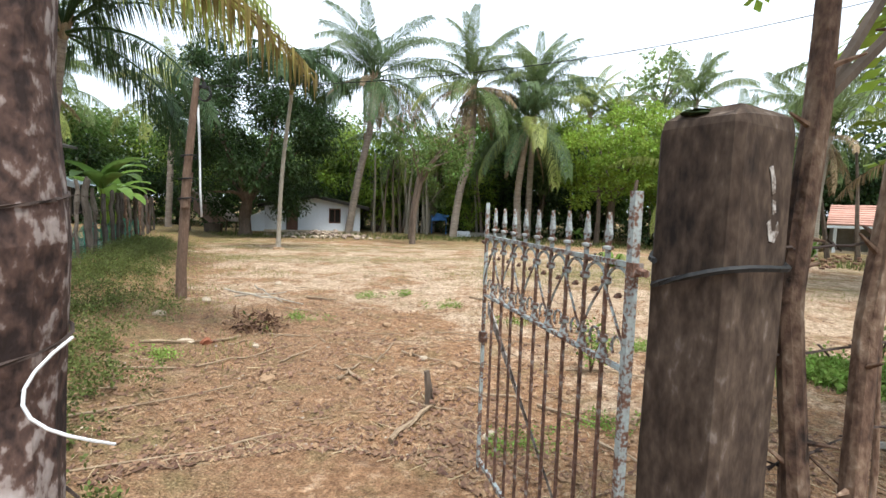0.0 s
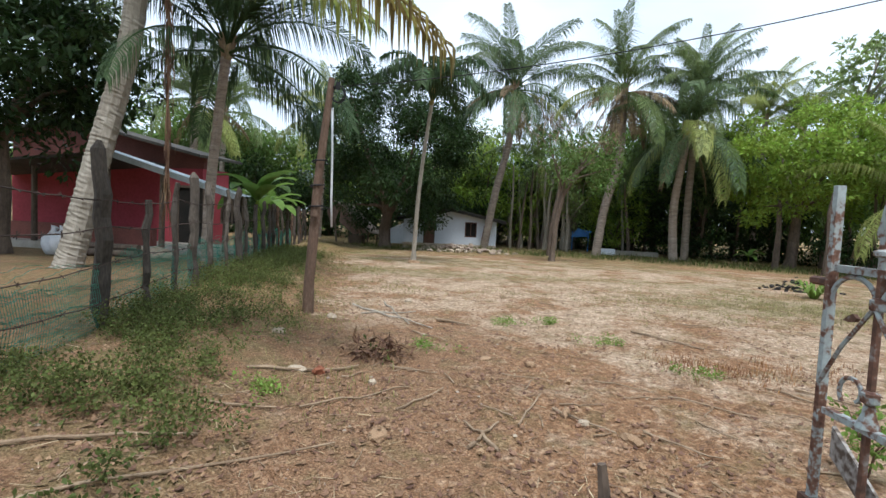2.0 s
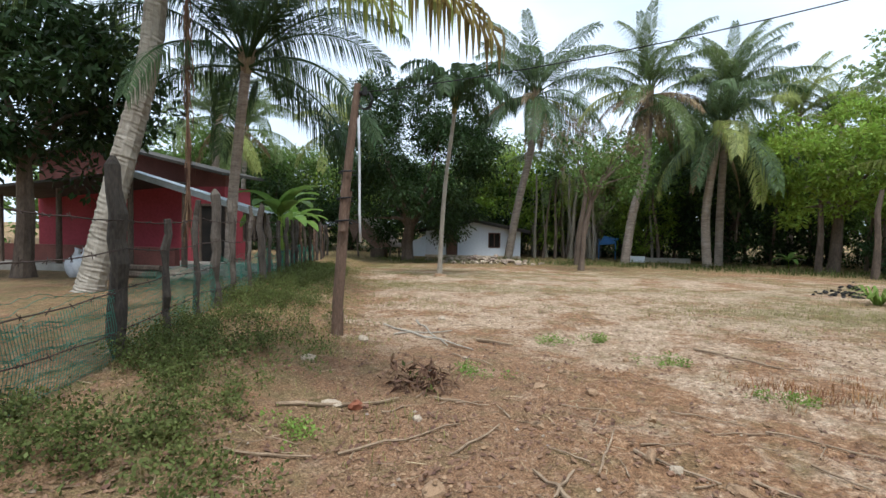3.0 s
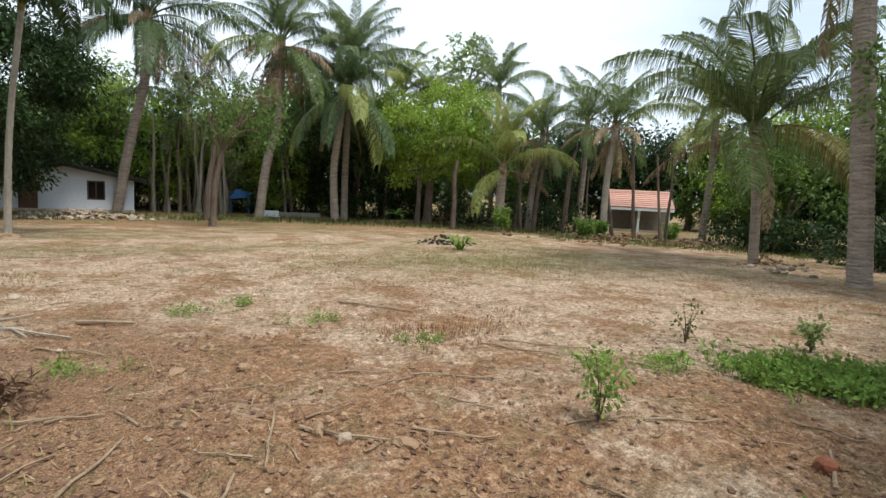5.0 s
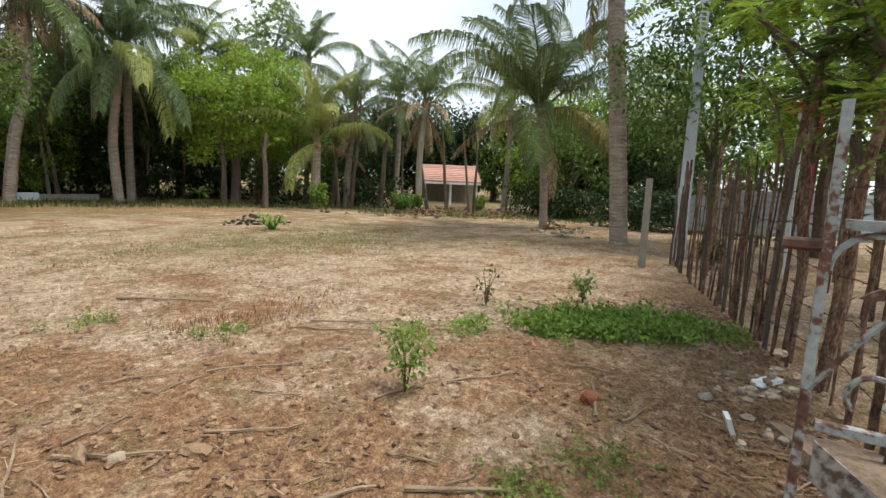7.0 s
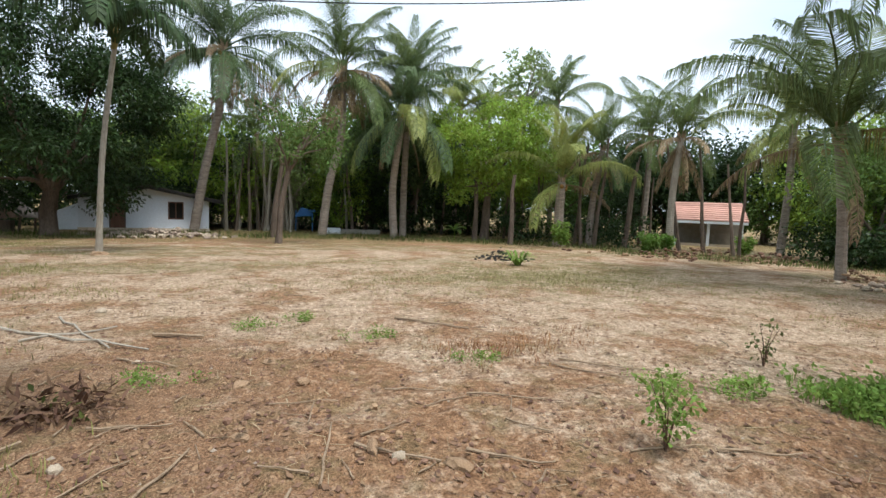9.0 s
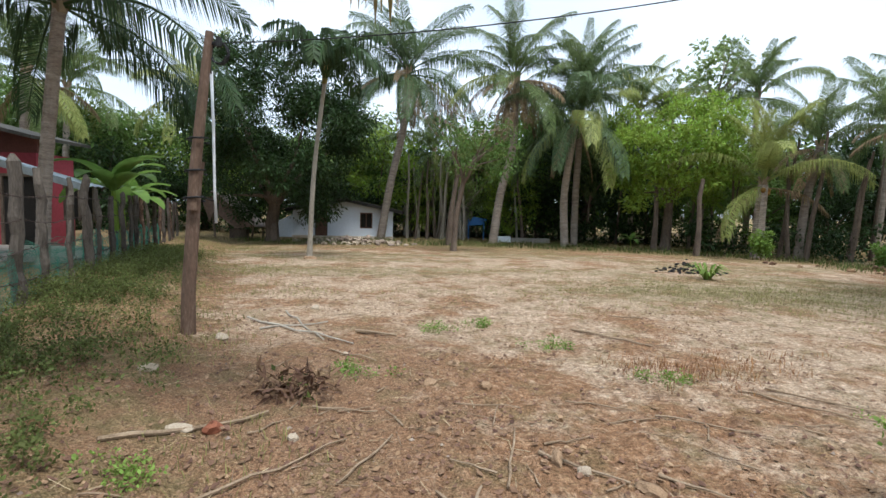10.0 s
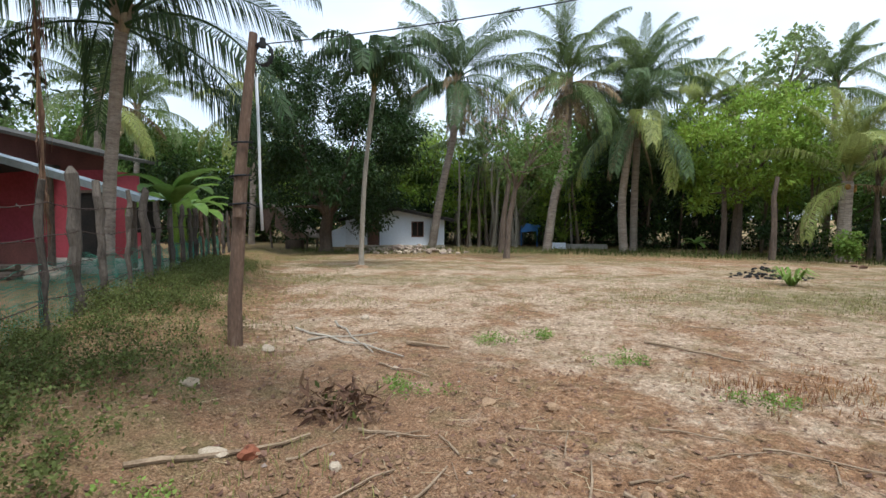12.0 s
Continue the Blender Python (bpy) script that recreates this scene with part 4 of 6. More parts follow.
# ---- red house behind the post fence ----
def red_house():
    h = thing("red_house", "crimson-walled house with a lean-to porch of pale metal sheet", "house", Matrix.Translation((0, 0, 0.12)))
    part("main_wall", Shape().box((-16.0, 16.4, 1.35), (8.2, 0.2, 2.7)), M_REDWALL, h)
    part("side_wall", Shape().box((-12.0, 17.1, 1.35), (0.2, 1.2, 2.7)), M_REDWALL, h)
    part("gable", Shape().prism([(-20.1, 2.7), (-11.9, 2.7), (-11.9, 3.1), (-17.5, 4.35), (-20.1, 3.8)], 16.35, 16.55, lambda u, v, q: (u, q, v)), M_BRICK, h, "dark red gable")
    for x0, z0, x1, z1 in ((-17.5, 4.36, -11.7, 3.05), (-17.5, 4.36, -20.8, 3.6)):
        part("roof", Shape().prism([(x0, z0), (x1, z1), (x1, z1 + 0.09), (x0, z0 + 0.09)], 15.9, 18.2, lambda u, v, q: (u, q, v)), M_ROOF, h)
    # porch roof falling towards the fence, with a pale edge
    ridges = [(13.6 + k * 0.1, 0.03 * (k % 2)) for k in range(8)]
    s = Shape()
    for k, (y0, up) in enumerate(ridges):
        s.v += [Vector((-13.4, y0, 3.0 + up)), Vector((-8.72, y0, 1.74 + up))]
        if k:
            s.f.append((2 * k - 2, 2 * k - 1, 2 * k + 1, 2 * k))
    part("porch_roof", s, M_ZINC, h)
    part("porch_roof_edge", Shape().prism([(-13.4, 2.9), (-8.7, 1.64), (-8.7, 1.8), (-13.4, 3.08)], 13.55, 13.6, lambda u, v, q: (u, q, v)), M_ZINC, h, "pale metal edge sheet")
    part("side_porch_roof", Shape().prism([(-20.0, 2.3), (-13.3, 2.75), (-13.3, 2.83), (-20.0, 2.38)], 13.2, 16.3, lambda u, v, q: (u, q, v)), M_ROOF, h)
    for x, y, z in ((-9.2, 13.8, 1.75), (-11.3, 13.8, 2.3), (-13.2, 13.8, 2.75), (-15.8, 13.7, 2.45), (-18.2, 13.7, 2.3)):
        part("porch_post", Shape().tube([(x, y, -0.1), (x + 0.03, y, z)], [0.09, 0.075], 8, rough=0.1), M_BARK, h)
    # added block, stands in for the dark clutter on the ground here
    part("low_wall", Shape().box((-16.0, 14.3, 0.32), (8.0, 0.2, 0.75)), M_BRICK, h, "low dark block standing in for clutter before the porch")
    part("porch_floor", Shape().box((-13.8, 14.9, 0.0), (10.5, 2.7, 0.3)), M_CONC, h)
    # near-black panel set on the wall, painting the shade inside the doorway
    dr = part("doorway", Shape().box((-12.3, 16.28, 1.05), (0.95, 0.06, 2.0)), M_DARK, h, "doorway drawn as a dark panel for the unlit room")
    f = Shape()
    for x in (-12.82, -11.78):
        f.box((x, 16.26, 1.05), (0.08, 0.1, 2.0))
    f.box((-12.3, 16.26, 2.08), (1.12, 0.1, 0.08))
    part("door_frame", f, M_BARK, dr)
    # near-black panel, the shade behind the window put into colour
    w = part("window", Shape().box((-10.7, 16.28, 1.35), (0.8, 0.06, 0.9)), M_DARK, h, "window drawn as a dark panel for the unlit room")
    f = Shape()
    for x in (-11.1, -10.7, -10.3):
        f.box((x, 16.26, 1.35), (0.06, 0.09, 0.96))
    part("window_frame", f, M_BARK, w)


red_house()


def sack(x, y, seed):
    s = Shape()
    s.blob((0, 0, 0.3), 0.27, seed, 0.12, 1.25)
    s.tube([(0, 0, 0.55), (0.02, 0, 0.68), (0.05, 0.02, 0.75)], [0.12, 0.06, 0.11], 7)
    return solid("sack", s, M_SACK, "stuffed white woven sack on the yard", "sack", on_ground(x, y, -0.03), "sacks in the yard", smooth=True)


sack(-12.9, 11.9, 3)
sack(-12.45, 11.75, 4)
for k, (x, y, r) in enumerate(((-10.4, 12.6, 0.3), (-9.7, 12.3, 0.22), (-11.2, 12.9, 0.26), (-10.0, 12.0, 0.2))):
    solid("stone_lump", Shape().blob((0, 0, r * 0.3), r, 40 + k, 0.2, 0.6), M_STONE, "grey lump of stone lying in the yard", "stone", on_ground(x, y), "stones in the yard")
logs = thing("log_pile", "short stack of dark logs in the yard", "log pile", on_ground(-11.4, 12.0))
for k, (y0, z0, r) in enumerate(((0, 0.1, 0.09), (0.2, 0.1, 0.1), (0.1, 0.26, 0.08))):
    part("log", Shape().tube([(-0.85, y0, z0), (0.85, y0 + 0.1, z0)], r, 7, rough=0.1, seed=k), M_BARK, logs)


# ---- post fence with wire and net ----
def post_mesh(h, r, pointed, seed, knots=False):
    rng = random.Random(seed)
    n = 9
    pts = [(0.025 * rng.uniform(-1, 1) * (i > 0) + 0.03 * math.sin(i * 0.9 + seed) * (i / n), 0.025 * rng.uniform(-1, 1), -0.25 + (h + 0.25) * i / n) for i in range(n + 1)]
    rad = [r * rng.uniform(0.88, 1.12) * (1.0 - 0.12 * i / n) * (1.25 if knots and i % 3 == 1 else 1) for i in range(n + 1)]
    if pointed:
        pts.append((pts[-1][0] + 0.01, pts[-1][1], h + r * 1.1))
        rad.append(r * 0.25)
    return Shape().tube(pts, rad, 8, rough=0.09, seed=seed)


fence = thing("post_fence", "fence of rough wooden posts strung with barbed wire and green net", "fence")
POSTS = [(2.6, 1.95, 0.06, 0), (3.3, 1.8, 0.045, 0), (4.12, 2.02, 0.055, 0), (5.81, 1.92, 0.085, 1), (6.73, 1.42, 0.045, 0), (7.86, 1.7, 0.04, 0), (8.7, 1.83, 0.085, 1), (9.53, 1.82, 0.06, 0), (10.7, 1.75, 0.04, 0), (11.67, 1.75, 0.08, 1), (12.63, 1.6, 0.05, 0), (13.58, 1.5, 0.06, 0), (14.71, 1.6, 0.06, 1), (15.75, 1.6, 0.05, 0), (16.67, 1.62, 0.08, 0), (17.95, 1.75, 0.06, 0), (19.0, 1.65, 0.06, 1), (20.06, 1.75, 0.07, 0), (21.69, 1.8, 0.06, 0), (22.9, 1.7, 0.07, 0), (24.08, 1.8, 0.06, 1), (25.3, 1.7, 0.07, 0), (26.4, 1.75, 0.06, 0), (27.6, 1.7, 0.06, 0)]
rng = random.Random(11)
for k, (y, h, r, pt) in enumerate(POSTS):
    x = fence_x(y) + rng.uniform(-0.05, 0.05)
    ob = part("post", post_mesh(h, r, pt, 100 + k, knots=not pt), M_POST if pt or k % 3 else M_STAKE, fence)
    ob.matrix_basis = Matrix.LocRotScale((x, y, ground_z(x, y)), Euler((rng.uniform(-0.03, 0.03), rng.uniform(-0.03, 0.03), rng.uniform(0, 6))), None)


def barbed(points, r, barbs, seed, size=0.035):
    """A slack wire through the points with small twisted barbs."""
    rng = random.Random(seed)
    s = Shape()
    line = []
    for a, b in zip(points[:-1], points[1:]):
        a, b = Vector(a), Vector(b)
        for q in range(6):
            t = q / 6
            line.append(a.lerp(b, t) - Vector((0, 0, 0.05 * (b - a).length * t * (1 - t) * rng.uniform(0.5, 1.5))))
    line.append(Vector(points[-1]))
    s.tube(line, r, 4)
    if barbs:
        tot = 0
        for a, b in zip(line[:-1], line[1:]):
            tot += (b - a).length
            if tot > barbs:
                tot = 0
                for _ in range(2):
                    d = Vector((rng.uniform(-1, 1), rng.uniform(-1, 1), rng.uniform(-1, 1))).normalized() * size
                    s.tube([a - d, a + d], r * 0.7, 3)
    return s


for k, z in enumerate((0.35, 0.72, 1.08, 1.42)):
    pts = [(fence_x(y) + 0.06, y, ground_z(fence_x(y), y) + min(z + 0.03 * ((i * 7 + k) % 3 - 1), h - 0.05)) for i, (y, h, r, pt) in enumerate(POSTS)]
    part("barbed_wire", barbed(pts, 0.006, 0.3, k), M_WIRE, fence, "rusty barbed wire")
s = Shape()
ys = np.arange(2.6, 22.0, 0.035)
for i, y in enumerate(ys):
    x = fence_x(y) - 0.05
    z = ground_z(x, y)
    top = 0.7 + 0.08 * math.sin(y * 2.2) + 0.05 * math.sin(y * 5.1)
    s.tube([(x, y, z), (x + 0.02 * math.sin(y * 9), y + 0.05, z + top * 0.5), (x, y, z + top)], 0.0028, 3, False)
for lv in range(24):
    s.tube([(fence_x(y) - 0.05 + 0.02 * math.sin(y * 3 + lv), y, ground_z(fence_x(y), y) + (0.02 + lv * 0.03) * (1 + 0.12 * math.sin(y * 2.2 + lv))) for y in ys], 0.0028, 3, False)
tagged(part("net", s, M_NET, fence, "slack green net along the foot"), kind="stuff")


# ---- wooden pole with the cable ----
pole = thing("cable_pole", "leaning rough wooden pole lashed from two pieces", "pole", on_ground(-3.62, 8.0, -0.05))
rng = random.Random(3)
pts = [(0.0, 0, -0.2), (0.01, 0.0, 0.5), (0.05, 0.02, 1.1), (0.09, 0.03, 1.75), (0.12, 0.05, 2.0)]
part("lower_piece", Shape().tube(pts, [0.088, 0.078, 0.074, 0.07, 0.066], 10, rough=0.05, seed=1), M_POLE, pole, "weathered brown trunk piece")
part("upper_piece", Shape().tube([(0.1, -0.06, 1.45), (0.13, -0.05, 1.9), (0.2, 0.0, 2.7), (0.26, 0.05, 3.42)], [0.06, 0.062, 0.056, 0.046], 9, rough=0.06, seed=2), M_POLE, pole, "red-brown split trunk piece")
pipe = part("conduit", Shape().tube([(0.17, 0.28, 3.06), (0.19, 0.28, 2.4), (0.2, 0.27, 1.7), (0.22, 0.26, 1.3)], [0.017, 0.016, 0.016, 0.017], 8), M_SACK, pole, "white plastic pipe hung beside the pole", smooth=True)
part("tie", Shape().tube([(0.24, 0.05, 3.16), (0.2, 0.2, 3.08), (0.17, 0.28, 3.02)], 0.009, 5).tube([(0.14, 0.03, 1.62), (0.18, 0.16, 1.58), (0.2, 0.28, 1.56)], 0.008, 5), M_CABLE, pipe)
for z, x in ((1.55, 0.1), (1.85, 0.12), (2.2, 0.15)):
    s = Shape()
    s.tube([(x + 0.11 * math.cos(a * 0.7), -0.02 + 0.11 * math.sin(a * 0.7), z + 0.006 * a) for a in range(10)], 0.012, 5)
    part("lashing", s, M_CABLE, pole, "dark wire lashing")
s = Shape()
for k in range(3):
    s.tube([(0.36 + 0.1 * math.cos(a * 0.6 + k), 0.03 + 0.03 * k, 3.2 + 0.12 * math.sin(a * 0.6 + k)) for a in range(11)], 0.009, 5)
part("cable_coil", s, M_CABLE, pole, "coil of spare black cable")
part("insulator", Shape().tube([(0.25, 0.05, 3.3), (0.37, 0.03, 3.3)], 0.018, 6).tube([(0.37, 0.03, 3.26), (0.37, 0.03, 3.36)], [0.035, 0.03], 8), M_CABLE, pole)

epole = thing("electric_pole", "tapered blue-grey concrete electricity pole", "utility pole", Matrix.LocRotScale((11.0, 6.0, -0.1), Euler((0, radians(3.0), radians(20))), None))
s = Shape()
for z0, z1, a, b in ((0, 6.5, 0.16, 0.1),):
    s.prism([(-a, -a * 0.8), (a, -a * 0.8), (a, a * 0.8), (-a, a * 0.8)], 0, 1, lambda u, v, q: (u * (1 - 0.35 * q), v * (1 - 0.35 * q), q * 6.5))
part("shaft", s, M_BLUEGREY, epole)
part("crossarm", Shape().box((0, 0, 6.0), (0.9, 0.08, 0.1)), M_BARK, epole)
wire_a, wire_b = Vector((-3.3, 8.05, 3.32)), Vector((11.2, 6.0, 6.25))
s = Shape()
s.tube([wire_a.lerp(wire_b, i / 40) - Vector((0, 0, 2.9 * (i / 40) * (1 - i / 40))) for i in range(41)], 0.0065, 5)
solid("overhead_cable", s, M_CABLE, "slack black cable strung from the wooden pole", "cable")


# ---- gate ----
def gate():
    hx, hy, fx, fy = 0.565, 1.33, 0.35, 2.453
    ln = math.hypot(fx - hx, fy - hy)
    turn = math.degrees(math.atan2(fy - hy, fx - hx))
    g = thing("iron_gate", "open wrought-iron gate with spear tips, flaking pale blue paint and rust", "gate", pose(hx, hy, 0, 0, 0, turn))
    z_top, z_mid, z_bot = 1.47, 1.19, 0.36
    for x, h, w, deep in ((0.0, 1.66, 0.023, 0.023), (ln, 1.63, 0.012, 0.016)):
        s = Shape().box((x, 0, (h + z_bot - 0.06) / 2), (w, deep, h - z_bot + 0.06))
        part("stile", s, M_RUSTPAINT, g)
    for nm, z, w in (("top_rail", z_top, 0.014), ("middle_rail", z_mid, 0.012), ("bottom_rail", z_bot, 0.018)):
        part(nm, Shape().box((ln / 2, 0, z), (ln - 0.03, 0.016, w)), M_RUSTPAINT, g)
    part("brace", Shape().prism([(ln - 0.02, z_mid - 0.03), (ln - 0.02, z_mid - 0.09), (0.03, z_bot + 0.01), (0.08, z_bot + 0.01)], -0.02, -0.012, lambda u, v, q: (u, q, v)), M_MARK, g, "flat diagonal brace with flaked white paint")
    n = 9
    gap = ln / (n + 1)
    bar = Shape().box((0, 0, (z_top + z_bot) / 2), (0.0095, 0.0095, z_top - z_bot))
    spear = Shape()
    spear.tube([(0, 0, z_top), (0, 0, z_top + 0.028), (0, 0, z_top + 0.031), (0, 0, z_top + 0.039), (0, 0, z_top + 0.043), (0, 0, z_top + 0.062)], [0.008, 0.008, 0.016, 0.016, 0.008, 0.009], 8)
    spear.prism([(-0.009, z_top + 0.06), (0.009, z_top + 0.06), (0.013, z_top + 0.072), (0.007, z_top + 0.092), (0.0, z_top + 0.135), (-0.007, z_top + 0.092), (-0.013, z_top + 0.072)], -0.006, 0.006, lambda u, v, q: (u, q, v))
    collar = Shape().tube([(0, 0, -0.012), (0, 0, -0.008), (0, 0, 0.008), (0, 0, 0.012)], [0.009, 0.015, 0.015, 0.009], 8)
    cone = Shape().tube([(0, 0, z_mid + 0.005), (0, 0, z_mid + 0.03), (0, 0, z_mid + 0.045)], [0.02, 0.011, 0.009], 8)
    me_bar, me_spear, me_col, me_cone = bar.mesh("bar", M_RUST), spear.mesh("spear_tip", M_RUSTPAINT), collar.mesh("collar", M_RUSTPAINT), cone.mesh("base_cone", M_RUSTPAINT)
    arch = Shape().tube([(gap / 2 - gap * 0.46 * math.cos(a * math.pi / 10), 0, z_top - 0.062 + 0.05 * math.sin(a * math.pi / 10)) for a in range(11)], 0.005, 5).mesh("arch", M_RUSTPAINT)
    band = z_mid + 0.05, z_top - 0.06
    slant = Shape().tube([(0.0, 0.008, band[0]), (gap * 0.45, 0.01, (band[0] + band[1]) / 2), (gap, 0.008, band[1])], 0.0042, 5).mesh("slanted_bar", M_RUSTPAINT)
    scroll_pts = []
    for a in range(15):
        q = a / 14
        ang = -0.8 + q * 4.9
        r = 0.034 * (1 - 0.5 * q)
        scroll_pts.append((gap / 2 - 0.018 + r * math.cos(ang) * 1.0, 0, z_mid + 0.055 + r * math.sin(ang)))
    scroll = Shape().tube(scroll_pts, 0.0045, 5).mesh("scroll", M_RUSTPAINT)
    petal = Shape().prism([(gap * 0.36, z_top - 0.087), (gap * 0.44, z_top - 0.08), (gap * 0.54, z_top - 0.086), (gap * 0.64, z_top - 0.096), (gap * 0.5, z_top - 0.097), (gap * 0.4, z_top - 0.094)], -0.004, 0.004, lambda u, v, q: (u, q, v)).mesh("leaf_ornament", M_RUST)
    for k in range(n + 1):
        x = k * gap
        if k:
            b = part("bar", me_bar, None, g)
            for me, nm, z in ((me_spear, "spear_tip", 0), (me_col, "collar", z_top - 0.055), (me_col, "collar", z_mid + 0.06), (me_cone, "base_cone", 0)):
                part(nm, me, None, b).location = (0, 0, z)
            b.location = (x, 0, 0)
        for nm, me in (("arch", arch), ("scroll", scroll), ("leaf_ornament", petal)):
            part(nm, me, None, g).location = (x, 0, 0)
        sl = part("slanted_bar", slant, None, g)
        if k % 2:
            sl.matrix_basis = Matrix.LocRotScale((x + gap, 0, 0), None, (-1, 1, 1))
        else:
            sl.location = (x, 0, 0)
    part("hinge", Shape().tube([(-0.02, 0, z_top - 0.01), (-0.06, 0.0, z_top - 0.015)], 0.01, 6).box((-0.01, 0, z_top - 0.01), (0.03, 0.03, 0.035)), M_RUST, g)
    part("latch", Shape().tube([(ln, 0, z_top - 0.03), (ln + 0.05, 0, z_top - 0.03)], 0.009, 6), M_RUST, g)
    part("joint_sleeve", Shape().box((ln, 0, 0.98), (0.034, 0.034, 0.05)), M_RUST, g)


gate()


def gate_post():
    p = thing("gate_post", "thick weathered concrete gate post, stained dark, with moss on top", "gate post", pose(0.75, 1.275, 0, 0, 0, 24))
    s = Shape()
    a = 0.108
    rng = random.Random(2)
    rings = 12
    outline = [(-a, -a * 0.85), (-a * 0.85, -a), (a * 0.85, -a), (a, -a * 0.85), (a, a * 0.85), (a * 0.85, a), (-a * 0.85, a), (-a, a * 0.85)]
    zs = [-0.2 + (1.8 + 0.2) * i / rings for i in range(rings + 1)] + [1.83, 1.845]
    base = 0
    for i, z in enumerate(zs):
        k = 1.0 if i <= rings else (0.96 if i == rings + 1 else 0.7)
        for x, y in outline:
            q = k * (1 + 0.014 * rng.uniform(-1, 1)) * (1.06 - 0.05 * z / 1.8)
            s.v.append(Vector((x * q, y * q, z + (0.012 * rng.uniform(-1, 1) if i > 0 else 0))))
    m = len(outline)
    for i in range(len(zs) - 1):
        for j in range(m):
            s.f.append((i * m + j, i * m + (j + 1) % m, (i + 1) * m + (j + 1) % m, (i + 1) * m + j))
    s.f.append(tuple((len(zs) - 1) * m + j for j in range(m)))
    part("shaft", s, M_GATEPOST, p)
    mark = Shape()
    for pts in ([(0.0, 1.715), (0.012, 1.72), (0.026, 1.69), (0.03, 1.66), (0.018, 1.655), (0.012, 1.69)], [(0.02, 1.645), (0.034, 1.64), (0.038, 1.615), (0.026, 1.61)], [(0.008, 1.59), (0.02, 1.6), (0.026, 1.575), (0.04, 1.57), (0.05, 1.595), (0.055, 1.57), (0.04, 1.545), (0.02, 1.55)]):
        mark.prism(pts, -a * 1.03, -a * 1.015, lambda u, v, q: (u, q, v))
    part("paint_mark", mark, M_MARK, p, "flaked patch of white paint")
    moss = Shape()
    for k in range(7):
        moss.blob((rng.uniform(-0.08, 0.08), rng.uniform(-0.08, 0.08), 1.847), rng.uniform(0.02, 0.045), k, 0.3, 0.2)
    part("moss", moss, M_LEAF_DARK, p, "thin dark moss")
    w = Shape()
    w.tube([(0.148 * math.cos(t), 0.148 * math.sin(t), 1.47 - 0.05 * math.sin(t * 0.5 + 1.2) + 0.015 * math.sin(t * 2)) for t in [2 * math.pi * i / 24 + 2.6 for i in range(25)]], 0.008, 5)
    part("tie_wire", w, M_CABLE, p, "rusty wire tied round the post")


gate_post()


def trunk_post(x, y):
    """The other gate post: a thick living stake with flaking dark and pale bark, tied with white cord."""
    p = thing("bark_gate_post", "thick gate post with flaking dark and pale bark", "gate post", on_ground(x, y))
    rng = random.Random(8)
    pts = [(0.015 * math.sin(i), 0.012 * math.cos(i * 1.3), -0.2 + i * 0.28) for i in range(10)]
    part("trunk", Shape().tube(pts, [0.115 * rng.uniform(0.93, 1.08) for _ in pts], 12, rough=0.06, seed=4), M_FLAKE, p)
    part("cord", Shape().tube([Vector((0.166, -0.03, 1.1)) + Vector((0.045 * (1 - math.cos(a * 0.35)) * 0.7 - 0.045 * math.sin(a * 0.35), -0.09 * math.sin(a * 0.35), 0.22 - 0.021 * a)) for a in range(10)], 0.0028, 6), M_SACK, p, "loop of white cord")
    w = Shape()
    for z in (0.95, 1.3, 1.55):
        w.tube([(0.123 * math.cos(t), 0.123 * math.sin(t), z + 0.02 * math.sin(t)) for t in [2 * math.pi * i / 16 for i in range(17)]], 0.004, 4)
    part("wire", w, M_WIRE, p)


trunk_post(-0.735, 0.98)


# ---- stake fence ----
pal = thing("stake_fence", "palisade of rough red-barked living stakes tied with barbed wire", "fence")
rng = random.Random(21)
stake_kinds = {}
for k in range(8):
    h = 1.0
    n = 16
    pts = [(0.016 * math.sin(i * 0.55 + k) + 0.006 * rng.uniform(-1, 1), 0.015 * math.cos(i * 0.4 + 2 * k) + 0.006 * rng.uniform(-1, 1), -0.08 + 1.08 * i / n) for i in range(n + 1)]
    rad = [0.5 * rng.uniform(0.82, 1.2) * (1.1 - 0.25 * i / n) for i in range(n + 1)]
    stake_kinds[k] = (pts, rad)


def stake_shape(k, h, r, thorns=0):
    pts, rad = stake_kinds[k % 8]
    pts = [(p[0] * 0.8, p[1] * 0.8, p[2] * h) for p in pts]
    s = Shape().tube(pts, [q * 2 * r for q in rad], 10, rough=0.1, seed=k)
    rg = random.Random(k)
    for _ in range(thorns):
        i = rg.randint(1, 15)
        a = rg.uniform(0, 6.28)
        p = Vector(pts[i]) + Vector((0, 0, rg.uniform(-0.1, 0.1)))
        d = Vector((math.cos(a), math.sin(a), rg.uniform(-0.2, 0.5)))
        s.tube([p + d * r * 0.7, p + d * (r + rg.uniform(0.015, 0.05))], [r * 0.3, 0.003], 4)
    return s


